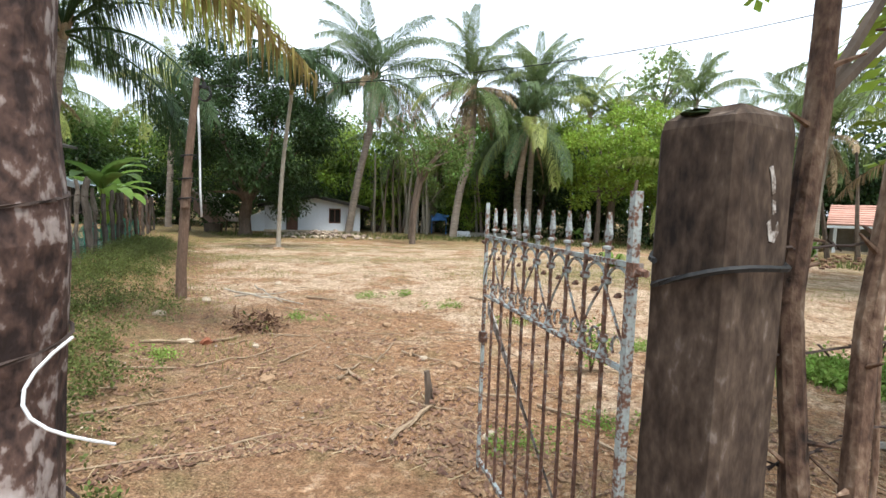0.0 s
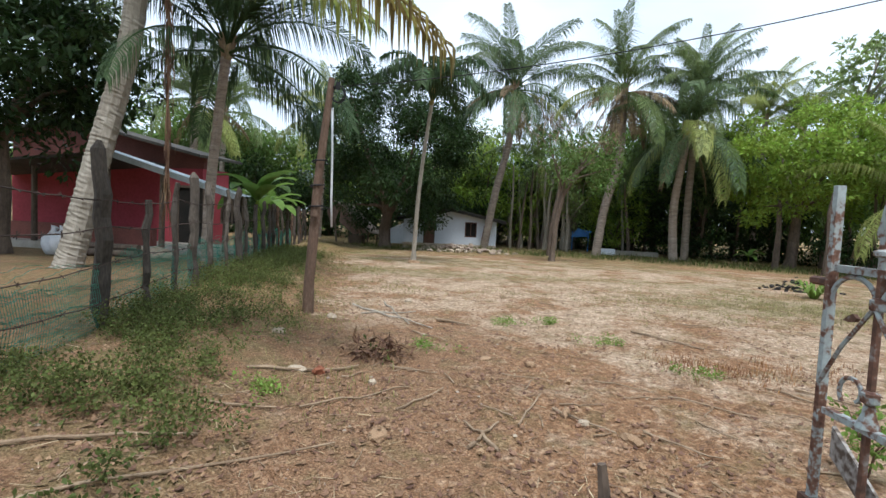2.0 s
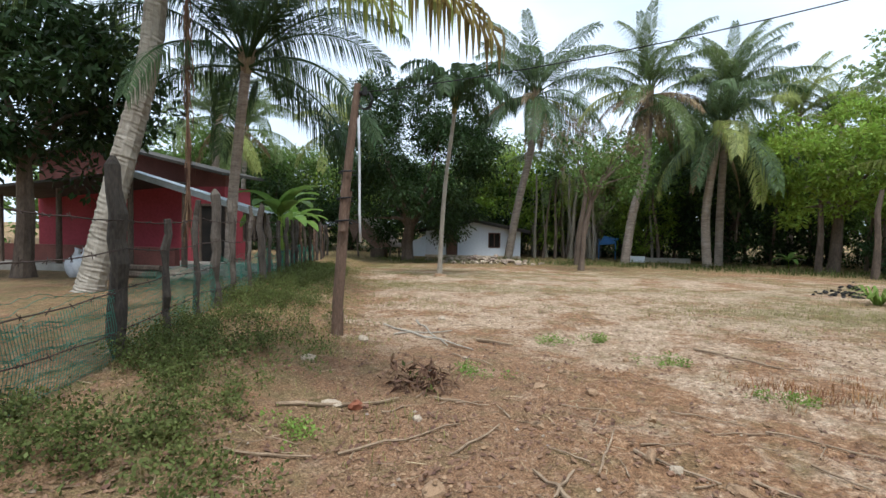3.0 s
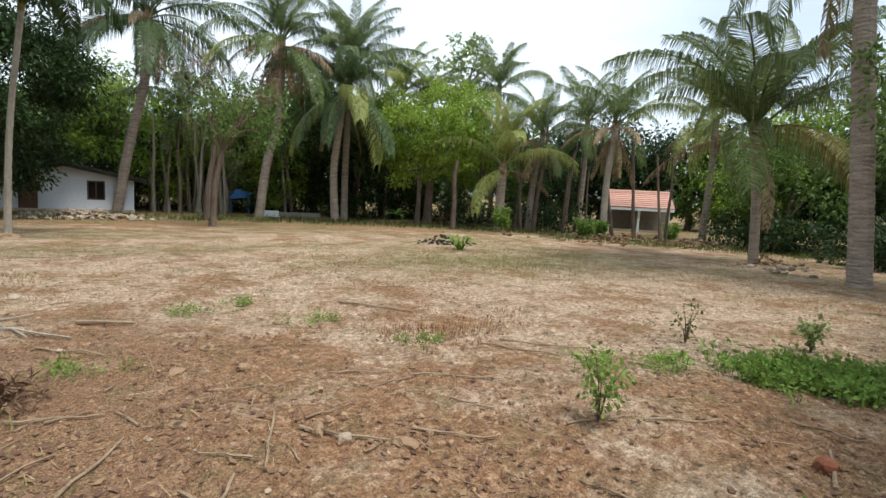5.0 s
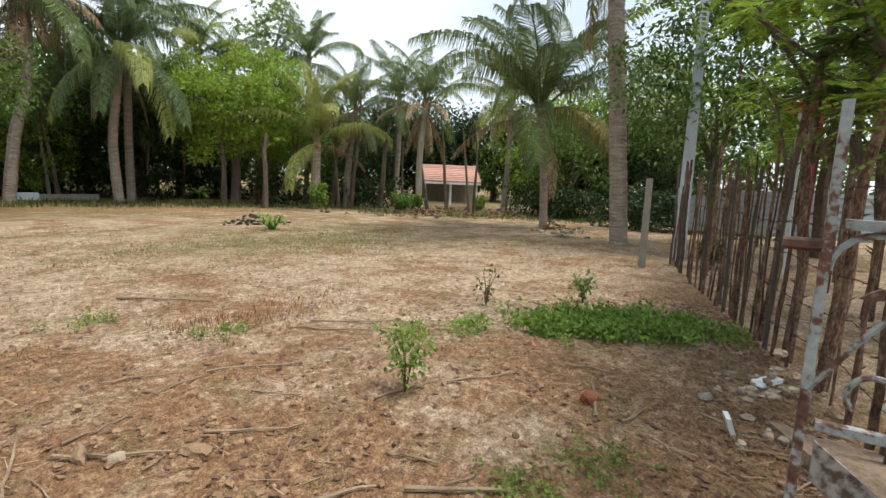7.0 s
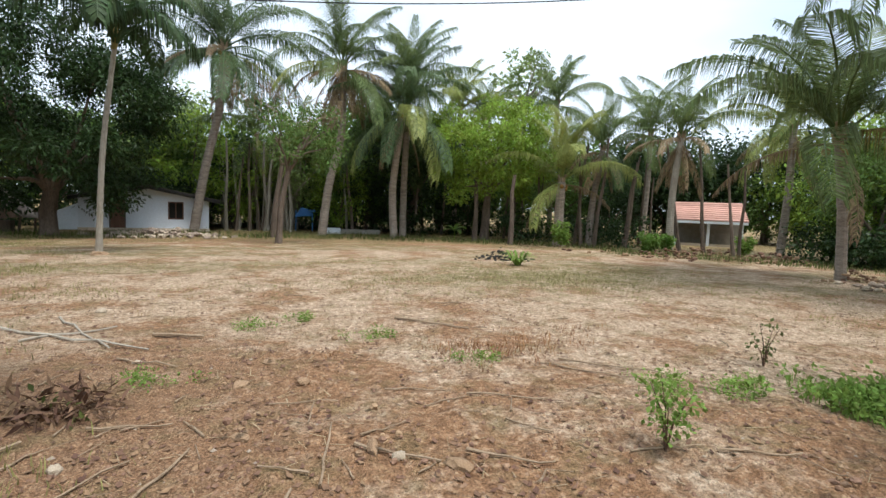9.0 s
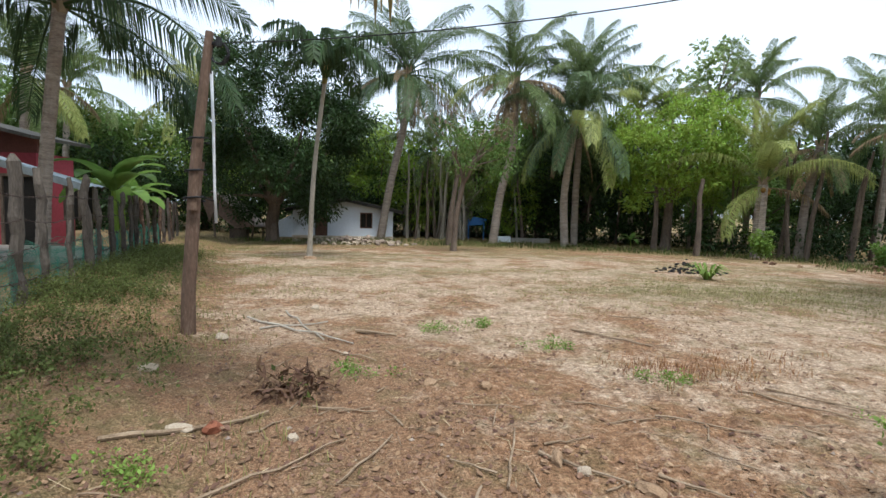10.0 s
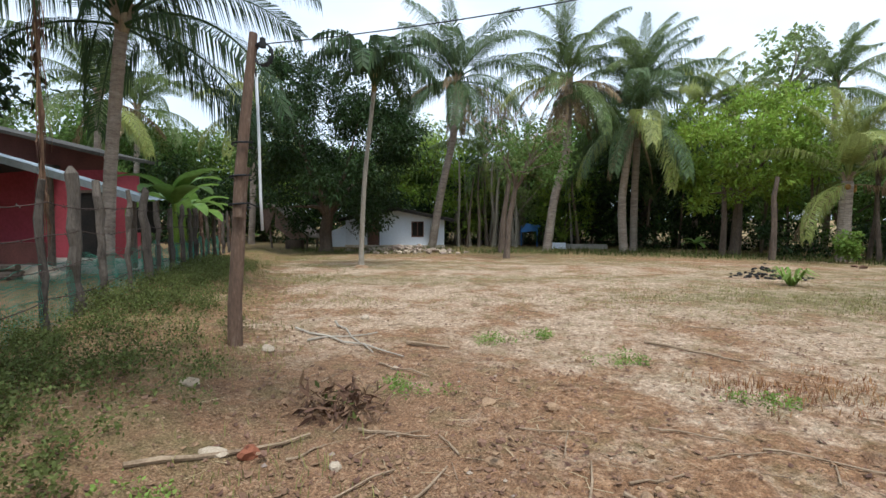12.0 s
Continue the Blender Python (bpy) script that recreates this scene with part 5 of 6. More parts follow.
thick = [stake_shape(k, 1.95, 0.03, 9).mesh("stake", M_STAKE) for k in range(5)]
thin = [stake_shape(k + 3, 1.7, 0.015, 3).mesh("stake", M_STAKE) for k in range(5)]
greyst = [stake_shape(k + 1, 1.8, 0.03, 4).mesh("stake", M_POST) for k in range(3)]
x, k = 1.12, 0
STAKES = []
while x < 9.7:
    near = x < 4.6
    y = palisade_y(x) + rng.uniform(-0.05, 0.05)
    kind_pick = rng.random()
    if near:
        me = rng.choice(thick) if kind_pick < 0.72 else rng.choice(thin)
    else:
        me = rng.choice(thick) if kind_pick < 0.2 else rng.choice(greyst) if kind_pick < 0.45 else rng.choice(thin)
    ob = part("stake", me, None, pal)
    sc = rng.uniform(0.82, 1.15)
    ob.matrix_basis = Matrix.LocRotScale((x, y, ground_z(x, y)), Euler((rng.uniform(-0.035, 0.035), rng.uniform(-0.035, 0.035), rng.uniform(0, 6.28))), (rng.uniform(0.58, 0.85), rng.uniform(0.58, 0.85), sc))
    STAKES.append((x, y))
    x += rng.uniform(0.18, 0.32) if x < 2.6 else rng.uniform(0.17, 0.31) if near else rng.uniform(0.09, 0.19)
for z in (0.3, 0.62, 0.95, 1.25, 1.55):
    pts = [(x, palisade_y(x) - 0.05, ground_z(x, palisade_y(x)) + z + 0.03 * math.sin(x * 3 + z * 5)) for x in np.arange(0.85, 8.6, 0.5)]
    part("barbed_wire", barbed(pts, 0.004, 0.14, int(z * 10), 0.022), M_WIRE, pal, "rusty barbed wire")


def living_stake(x, y, h, seed, lean=(0.1, 0.0), r=0.042, leafy=26):
    """A rooted stake that has grown into a small tree: stem, thin boughs, feathered leaves."""
    rng = random.Random(seed)
    t = thing("living_fence_tree", "slim fence tree with red bark and feathered green leaves", "tree", on_ground(x, y, -0.05), "living fence trees")
    pts = [Vector((lean[0] * (i / 6) ** 1.5 + 0.03 * math.sin(i * 2 + seed), lean[1] * (i / 6) ** 1.5 + 0.02 * math.cos(i * 1.7), h * 0.62 * i / 6)) for i in range(7)]
    part("stem", Shape().tube(pts, [r * 1.15, r, r, r * 0.95, r * 0.9, r * 0.8, r * 0.7], 9, rough=0.12, seed=seed), M_STAKE, t)
    for b in range(14):
        p, a = pts[1 + b % 5].lerp(pts[2 + b % 5], rng.random()), rng.uniform(0, 6.28)
        d = Vector((math.cos(a), math.sin(a), rng.uniform(0, 0.9)))
        part("snag", Shape().tube([p + d * r * 0.6, p + d * (r + rng.uniform(0.02, 0.07))], [r * 0.28, 0.003], 5), M_STAKE, t)
    leaf = Shape()
    for b in range(6):
        a = rng.uniform(0, 6.28)
        o = pts[-1] if b > 1 else pts[4]
        reach = rng.uniform(0.7, 1.5)
        tip = o + Vector((math.cos(a) * reach, math.sin(a) * reach, rng.uniform(0.25, h * 0.45)))
        mid = o.lerp(tip, 0.5) + Vector((0, 0, 0.2))
        bough = [o, mid, tip]
        part("bough", Shape().tube(bough, [r * 0.5, r * 0.35, r * 0.12], 5, rough=0.1), M_BARK, t)
        for q in range(leafy):
            u = rng.uniform(0.2, 1.05)
            p = (o.lerp(mid, u * 2) if u < 0.5 else mid.lerp(tip, u * 2 - 1))
            d = Vector((rng.uniform(-1, 1), rng.uniform(-1, 1), rng.uniform(-0.5, 0.35))).normalized()
            ln = rng.uniform(0.22, 0.36)
            e = p + d * ln + Vector((0, 0, -0.06))
            side = d.cross(Vector((0, 0, 1))).normalized()
            for w in range(7):
                c = p.lerp(e, (w + 1.2) / 8)
                for sd in (-1, 1):
                    ll = 0.075 * rng.uniform(0.8, 1.2)
                    dd = (side * sd + d * 0.45 + Vector((0, 0, -0.25))).normalized()
                    wv = (d - dd * d.dot(dd)).normalized() * 0.021
                    leaf.poly([c, c + dd * ll * 0.5 + wv, c + dd * ll, c + dd * ll * 0.5 - wv])
    part("foliage", leaf.mesh("foliage", M_LEAF_BRIGHT if seed % 3 else M_LEAF_MID), None, t)


for k, (x, h, ln) in enumerate(((0.95, 4.6, (0.02, 0.1)), (1.2, 4.4, (0.08, 0.0)), (2.2, 4.0, (0.1, 0.1)), (3.3, 3.9, (-0.1, 0.0)), (4.2, 4.0, (0.1, -0.1)), (4.8, 4.3, (0.1, 0.1)), (5.4, 4.1, (0.0, -0.1)))):
    living_stake(x, palisade_y(x) - 0.1, h, 200 + k, ln, r=0.032 if k < 2 else 0.042, leafy=4 if k < 2 else 34)
for k, (x, y) in enumerate(((4.9, 1.6), (6.4, 2.3), (7.4, 2.6), (9.0, 3.2))):
    living_stake(x, y, 5.0, 221 + 2 * k, (0.2, 0.2), 0.06)

solid("concrete_post", Shape().prism([(-0.08, -0.06), (0.08, -0.06), (0.08, 0.06), (-0.08, 0.06)], 0, 1, lambda u, v, q: (u * (1 - 0.1 * q), v * (1 - 0.1 * q), -0.1 + 1.78 * q)), M_CONC, "plain weathered concrete boundary post", "post", pose(8.82, 5.95, -0.02, 0, 1.0, 25))

# corrugated fence and red-framed shed beyond the stakes
zf = thing("zinc_fence", "low fence of corrugated zinc sheets", "fence")
za, zb = Vector((14.8, 7.4, 0)), Vector((17.2, 0.5, 0))
for q in range(7):
    s = Shape()
    a, b = za.lerp(zb, q / 7), za.lerp(zb, (q + 0.985) / 7)
    rows = 14
    nv = (b - a).normalized().cross(Vector((0, 0, 1)))
    for i in range(rows + 1):
        off = 0.025 * (i % 2)
        z = 0.3 + 1.22 * i / rows
        base = len(s.v)
        s.v += [a + nv * off + Vector((0, 0, z)), b + nv * off + Vector((0, 0, z))]
        if i:
            s.f.append((base - 2, base - 1, base + 1, base))
    part("sheet", s, M_ZINC, zf)
for q in range(8):
    p = za.lerp(zb, q / 7.0)
    part("post", Shape().tube([(p.x + 0.1, p.y, -0.1), (p.x + 0.1, p.y, 1.4)], 0.05, 6, rough=0.1), M_BARK, zf)
shed = thing("red_framed_shed", "open shed with red and white posts and a red beam", "shed", Matrix.Translation((10.4, 3.7, 0)))
for x, y, m in ((0, 0.3, M_WHITEPOLE), (0.1, -0.5, M_BARK), (2.2, 0.3, M_REDPAINT), (2.2, -0.9, M_WHITEPOLE)):
    part("post", Shape().box((x, y, 1.4), (0.11, 0.11, 3.0)), m, shed)
part("beam", Shape().box((0.05, -0.2, 3.0), (0.16, 1.6, 0.2)), M_REDPAINT, shed, "red-painted beam")
part("beam", Shape().box((1.1, 0.3, 3.0), (2.3, 0.12, 0.16)), M_REDPAINT, shed, "red-painted beam")
part("roof", Shape().prism([(-0.4, 3.12), (2.7, 3.5), (2.7, 3.55), (-0.4, 3.17)], -1.2, 0.7, lambda u, v, q: (u, q, v)), M_ROOF, shed)


# ---- red-roofed house far on ----
def tiled_house():
    h = thing("tiled_house", "low house with a terracotta tile roof and an open veranda", "house", Matrix.LocRotScale((26.6, 26.2, -0.75), Euler((0, 0, radians(-43))), None))
    part("wall", Shape().box((-0.85, 1.9, 1.0), (4.2, 0.2, 2.2)), M_CONC, h)
    part("roof", Shape().prism([(-1.2, 1.98), (2.2, 3.15), (2.2, 3.22), (-1.2, 2.05)], -3.0, 1.3, lambda u, v, q: (q, u, v)), M_TILE, h)
    for c in range(9):
        y0, z0 = -1.22 + c * 0.38, 2.07 + c * 0.131
        part("tile_course", Shape().prism([(y0, z0), (y0 + 0.4, z0 + 0.118), (y0 + 0.4, z0 + 0.14), (y0, z0 + 0.04)], -3.02, 1.32, lambda u, v, q: (q, u, v)), M_TILE, h)
    part("eave_board", Shape().box((-0.85, -1.2, 1.94), (4.3, 0.06, 0.16)), M_WHITEWALL, h, "white eave board")
    for x in (-2.6, -0.8, 1.0):
        part("veranda_post", Shape().box((x, -1.0, 0.95), (0.16, 0.16, 2.0)), M_WHITEWALL, h)
    part("veranda_wall", Shape().box((-0.85, -1.0, 0.3), (4.0, 0.15, 0.6)), M_PLINTH, h)


tiled_house()


# ---- small things round the clearing ----
solid("concrete_block", Shape().prism([(-0.5, 0), (0.5, 0), (0.45, 0.38), (-0.45, 0.38)], -0.2, 0.2, lambda u, v, q: (u, q, v)), M_WHITEWALL, "white concrete block at the foot of a palm", "block", on_ground(3.15, 32.6, -0.03))
solid("low_kerb", Shape().box((0, 0, 0.12), (2.6, 0.3, 0.4)), M_CONC, "low grey concrete kerb under the trees", "kerb", on_ground(4.8, 33.0, -0.05))
solid("blue_tarp", Shape().prism([(-0.6, 0.9), (0.5, 1.0), (0.7, 1.35), (-0.2, 1.5)], -0.05, 0.05, lambda u, v, q: (u, q, v)).tube([(-0.5, 0, 0), (-0.5, 0, 1.3)], 0.04, 5).tube([(0.5, 0, 0), (0.5, 0, 1.4)], 0.04, 5), M_BLUE, "blue sheet hung on sticks among the stems", "sheet", on_ground(1.7, 35.0, -0.02))
for k, (x, y, h) in enumerate(((10.41, 28.0, 4.0), (11.4, 25.6, 3.6))):
    t = thing("bare_trunk", "reddish tree trunk without low leaves", "tree trunk", on_ground(x, y), "bare trunks before the far trees")
    part("trunk", Shape().tube([(0, 0, -0.1), (0.04, 0, h * 0.4), (-0.02, 0, h * 0.75), (0.1, 0, h)], [0.17, 0.12, 0.1, 0.09], 9, rough=0.12, seed=k), M_BARK, t)


def leafless_tree(x, y, h, seed, lean):
    """A forked trunk whose limbs split again and again into fine grey twigs."""
    rg = random.Random(seed)
    t = thing("leafless_tree", "half-dead grey tree with fine bare twigs before the palms", "tree", on_ground(x, y, -0.05))
    fork = Vector((lean * 0.15, 0, h * 0.42))
    part("trunk", Shape().tube([(0, 0, 0), (lean * 0.03, 0, h * 0.2), fork], [0.2, 0.14, 0.11], 9, rough=0.1, seed=seed), M_BARK, t)
    twigs = Shape()

    def grow(p, d, ln, r, depth, sh):
        q = p + d * ln
        mid = p.lerp(q, 0.5) + Vector((rg.uniform(-1, 1), rg.uniform(-1, 1), rg.uniform(-1, 1))) * ln * 0.09
        sh.tube([p, mid, q], [r, r * 0.85, r * 0.68], 5 if depth < 2 else 3, False)
        if depth < 5:
            for c in range(2 if depth < 4 else 3):
                e = (d + Vector((rg.uniform(-0.8, 0.8), rg.uniform(-0.8, 0.8), rg.uniform(-0.55, 0.5)))).normalized()
                grow(q if c else mid.lerp(q, 0.6), e, ln * rg.uniform(0.62, 0.85), max(r * 0.62, 0.013), depth + 1, sh if depth == 0 else twigs)

    for k in range(4):
        a = k * 1.7 + 0.4
        limb = Shape()
        grow(fork, Vector((0.55 * math.cos(a) + 0.12 * lean, 0.5 * math.sin(a), 0.8)).normalized(), h * 0.19, 0.07, 0, limb)
        part("limb", limb, M_BARK, t)
    tagged(part("twig_crown", twigs, M_STICK, t, "fine bare grey twigs"), kind="stuff")


leafless_tree(-0.2, 28.8, 8.6, 5, 2.2)


def banana(x, y, h, seed, leaves=7, ln=1.6):
    rng = random.Random(seed)
    t = thing("banana_plant", "banana plant with broad bright green leaves", "plant", on_ground(x, y), "banana plants")
    part("stem", Shape().tube([(0, 0, -0.05), (0.03, 0, h * 0.5), (0, 0, h)], [0.1 * h / 1.7, 0.085 * h / 1.7, 0.05 * h / 1.7], 8), M_LEAF_BRIGHT, t)
    for k in range(leaves):
        a, e0 = k * 2.4 + rng.uniform(-0.3, 0.3), radians(rng.uniform(25, 80))
        s = Shape()
        p, n = Vector((0, 0, h)), 8
        prev = None
        for i in range(n + 1):
            u = i / n
            e = e0 - 1.6 * u
            w = 0.27 * ln / 1.6 * math.sin(math.pi * (0.06 + 0.92 * u)) ** 0.6
            d = Vector((math.cos(a) * math.cos(e), math.sin(a) * math.cos(e), math.sin(e)))
            sd = Vector((-math.sin(a), math.cos(a), 0))
            base = len(s.v)
            s.v += [p - sd * w + Vector((0, 0, 0.05)), p.copy(), p + sd * w + Vector((0, 0, 0.05))]
            if i:
                s.f += [(base - 3, base - 2, base + 1, base), (base - 2, base - 1, base + 2, base + 1)]
            p = p + d * (ln / n)
        part("leaf", s, M_BANANA, t, smooth=True)


banana(-9.35, 15.6, 1.7, 1, 9, 1.7)
banana(-10.4, 17.6, 1.6, 2, 7, 1.5)
banana(-11.2, 19.5, 1.5, 5, 7, 1.5)
banana(9.58, 29.0, 0.45, 3, 6, 0.8)


# ---- weeds, grass and litter ----
def tuft_patch(name, label, spots, blades, height, material, seed, spread=0.12, width=0.008, category="grass"):
    """Thin bent blades in tufts; spots: (x, y, scale)."""
    rng = np.random.default_rng(seed)
    v, f = [], []
    for x, y, sc in spots:
        for _ in range(blades):
            bx, by = x + rng.normal() * spread * sc, y + rng.normal() * spread * sc
            z = ground_z(bx, by) - 0.01
            a, h = rng.uniform(0, 6.28), height * sc * rng.uniform(0.45, 1.2)
            lx, ly = math.cos(a), math.sin(a)
            b = len(v)
            w = width * (0.7 + 0.6 * rng.random())
            v += [(bx - ly * w, by + lx * w, z), (bx + ly * w, by - lx * w, z), (bx + lx * h * 0.2 + ly * w * 0.8, by + ly * h * 0.2 - lx * w * 0.8, z + h * 0.6), (bx + lx * h * 0.2 - ly * w * 0.8, by + ly * h * 0.2 + lx * w * 0.8, z + h * 0.6), (bx + lx * h * 0.55, by + ly * h * 0.55, z + h)]
            f += [(b, b + 1, b + 2, b + 3), (b + 3, b + 2, b + 4)]
    me = bpy.data.meshes.new(name)
    me.from_pydata(v, [], f)
    me.materials.append(material)
    return tagged(new(name, me), label, category, kind="stuff")


def weed_patch(name, label, spots, per, size, material, seed, height=0.25):
    """Low broad-leaved weeds: leaf clumps held just above the soil; spots: (x, y, scale)."""
    rng = random.Random(seed)
    cs, rs = [], []
    for x, y, sc in spots:
        for _ in range(3):
            px, py = x + rng.gauss(0, 0.13) * sc, y + rng.gauss(0, 0.13) * sc
            cs.append((px, py, ground_z(px, py) + rng.uniform(0.03, height) * sc))
            rs.append(0.13 * sc)
    return tagged(new(name, leaves_mesh(name, cs, rs, per, size, material, seed, 0.0, 0.6)), label, "weeds", kind="stuff")


rng = random.Random(31)
verge, verge_far = [], []
for _ in range(720):
    y = rng.uniform(2.2, 17)
    x = fence_x(y) + abs(rng.gauss(0.75, 0.6))
    edge = x - fence_x(y)
    if edge > 2.1 + 0.5 * noise.noise((y, 0, 3)) or noise.noise((x * 0.9, y * 0.9, 9)) < -0.12:
        continue
    verge.append((x, y, rng.uniform(0.6, 1.35)))
weed_patch("verge_weeds", "tangle of green weeds along the foot of the post fence", verge, 62, 0.03, M_WEED, 41, 0.24)
grs = []
for _ in range(900):
    y = rng.uniform(4, 27)
    x = fence_x(y) + rng.uniform(0.1, 3.0 if y < 11 else 4.5)
    if noise.noise((x * 0.6, y * 0.6, 2)) > -0.1:
        grs.append((x, y, rng.uniform(0.6, 1.2)))
tuft_patch("verge_grass", "thin green grass beside the post fence", grs, 20, 0.085, M_FIELDGRASS, 42, 0.22, 0.004)
green = []
for _ in range(230):
    u, w = rng.gauss(0, 0.42), rng.gauss(0, 0.4)
    green.append((4.5 + u * 0.85 + w * 0.1, 4.5 - u * 0.62 + w * 0.5, rng.uniform(0.5, 1.0)))
weed_patch("green_weed_patch", "fresh green patch of low weeds near the stake fence", green, 16, 0.055, M_GRASS, 43, 0.14)
tuft_patch("green_grass_patch", "fresh green blades in the weed patch", green, 14, 0.16, M_GRASS, 44, 0.13, 0.005)
mid_g, mid_d = [], []
for _ in range(2600):
    a, d = rng.uniform(-40, 75), rng.uniform(5.5, 27)
    x, y = -0.6 + d * math.sin(radians(a)), 2.4 + d * math.cos(radians(a))
    if x < fence_x(y) + 2.0 or y < palisade_y(x) + 0.5:
        continue
    q = noise.noise((x * 0.3, y * 0.5, 5))
    if q > 0.08 and d > 9:
        mid_g.append((x, y, rng.uniform(0.4, 1.0)))
    elif q > -0.12 and d > 6.5 and rng.random() < 0.2:
        mid_d.append((x, y, rng.uniform(0.4, 0.9)))
    elif rng.random() < 0.1:
        (mid_d if rng.random() < 0.6 else mid_g).append((x, y, rng.uniform(0.35, 0.6)))
mid_g += [(5.2 + rng.gauss(0, 2.4), 12.3 + rng.gauss(0, 1.2), rng.uniform(0.5, 1.1)) for _ in range(260)]
tuft_patch("field_grass", "sparse short green grass on the clearing", mid_g, 22, 0.07, M_FIELDGRASS, 45, 0.34, 0.005)
tuft_patch("dry_grass", "sparse dry brown grass stalks on the clearing", mid_d, 11, 0.11, M_DRYGRASS, 46, 0.3, 0.0035)
far_g = [(x, y, rng.uniform(0.8, 1.6)) for a, d in ((rng.uniform(-22, 62), rng.uniform(0, 1)) for _ in range(700)) for r in ((26.5 if a < 35 else 22.5) + 4 * d,) for x, y in ((r * math.sin(radians(a)), r * math.cos(radians(a)) + 1),)]
tuft_patch("edge_grass", "green grass along the foot of the far trees", far_g, 10, 0.2, M_WEED, 47, 0.3, 0.012)
red_spots = [(1.5 + rng.gauss(0, 0.55), 7.1 + rng.gauss(0, 0.25), rng.uniform(0.7, 1.2)) for _ in range(34)] + [(2.4 + rng.gauss(0, 0.5), 7.6 + rng.gauss(0, 0.3), 0.7) for _ in range(14)]
tuft_patch("rusty_dry_tufts", "rust-brown dry tufts on bare soil", red_spots, 12, 0.11, M_RUSTGRASS, 48, 0.1, 0.004)
small_green = [(px + rng.gauss(0, 0.1), py + rng.gauss(0, 0.07), 0.6) for px, py in ((-1.52, 6.96), (0.59, 7.9), (1.4, 6.85), (-0.1, 9.0), (-0.8, 8.7), (-2.4, 4.9), (2.7, 5.7), (3.2, 5.5), (2.9, 5.9), (3.5, 5.6), (1.4, 3.6), (1.9, 3.4), (0.75, 3.2)) for _ in range(7)]
weed_patch("scattered_weeds", "small scattered green weeds on bare soil", small_green, 20, 0.028, M_GRASS, 49, 0.08)


def plant(x, y, h, seed, label, n=60, size=0.09, material=None):
    rng = random.Random(seed)
    t = thing("sapling", label, "plant", on_ground(x, y), "saplings on the clearing")
    tips = []
    for k in range(5):
        a = k * 1.3
        tip = Vector((math.cos(a) * 0.11 * h / 0.45, math.sin(a) * 0.11 * h / 0.45, h * rng.uniform(0.55, 1.0)))
        part("stem", Shape().tube([(0, 0, -0.02), (tip.x * 0.3, tip.y * 0.3, tip.z * 0.55), tip], [0.007, 0.005, 0.002], 5), M_STAKE, t)
        tips += [tip, tip * 0.75, tip * 0.5]
    part("leaves", leaves_mesh("leaves", tips, [0.09 * h / 0.45] * len(tips), n // 6, size, material or M_WEED, seed, 0.1, 0.6), None, t)


plant(1.78, 4.8, 0.5, 1, "knee-high green sapling on bare soil", 120, 0.045, M_GRASS)
plant(4.2, 6.0, 0.45, 2, "thin sapling with few leaves", 40, 0.05)
plant(5.3, 5.3, 0.4, 3, "small pale green sapling in the weed patch", 60, 0.07, M_LEAF_PALE)
plant(15.9, 20.6, 1.1, 4, "bright green shrub at the edge of the clearing", 420, 0.16, M_BANANA)
plant(17.2, 20.9, 0.8, 5, "bright green shrub at the edge of the clearing", 300, 0.15, M_BANANA)
plant(13.4, 24.0, 1.2, 6, "pale green shrub at the foot of the short palm", 420, 0.15, M_GRASS)
plant(20.2, 19.3, 1.0, 7, "green shrub at the edge of the clearing", 360, 0.14, M_GRASS)
plant(22.0, 16.5, 1.6, 8, "dark green shrub under the trees", 500, 0.18, M_LEAF_MID)
plant(9.7, 5.0, 0.6, 9, "green weeds at the foot of the stake fence", 200, 0.09)
lily = Shape()
rl = random.Random(6)
for k in range(34):
    a, h = rl.uniform(0, 6.28), rl.uniform(0.3, 0.6)
    d = Vector((math.cos(a), math.sin(a), 0))
    s0 = Vector((-d.y, d.x, 0)) * 0.025
    p0, p1, p2 = d * 0.05, d * h * 0.6 + Vector((0, 0, h * 0.75)), d * h * 1.2 + Vector((0, 0, h * 0.45))
    lily.poly([p0 - s0, p0 + s0, p1 + s0, p1 - s0]).poly([p1 - s0, p1 + s0, p2])
solid("strap_leaved_plant", lily, M_GRASS, "clump of strap-shaped green leaves", "plant", on_ground(5.95, 14.6, -0.02))

char = rubble_heap(6.4, 16.6, 1.1, 60, M_CHAR, "charred black heap of burnt rubbish", 5, "burnt_heap", 0.05)
rubble_heap(17.2, 19.4, 5.5, 140, M_DEADLEAF, "long low heap of brown husks and leaves", 6, "husk_heap", 0.09)
rubble_heap(19.0, 17.0, 4.0, 90, M_CLOD, "low heap of dark soil and husks", 16, "soil_heap", 0.08)
rubble_heap(14.2, 11.0, 1.2, 40, M_CLOD, "red soil heaped round the palm's foot", 7, "soil_mound", 0.06)
rubble_heap(12.8, 9.6, 1.3, 16, M_STONE, "few pale stones near the tall palm", 8, "stone_scatter", 0.1)
rubble_heap(3.55, 2.95, 0.9, 34, M_STONE, "broken concrete lumps at the foot of the stake fence", 9, "rubble", 0.035)
solid("concrete_slab", Shape().prism([(-0.5, 0), (0.55, 0.02), (0.5, 0.14), (-0.2, 0.2), (-0.48, 0.12)], -0.3, 0.28, lambda u, v, q: (u, q, v)), M_EARTHSLAB, "broken earth-stained slab of old concrete by the gate", "slab", pose(3.0, 2.42, -0.13, 3, 4, 28))
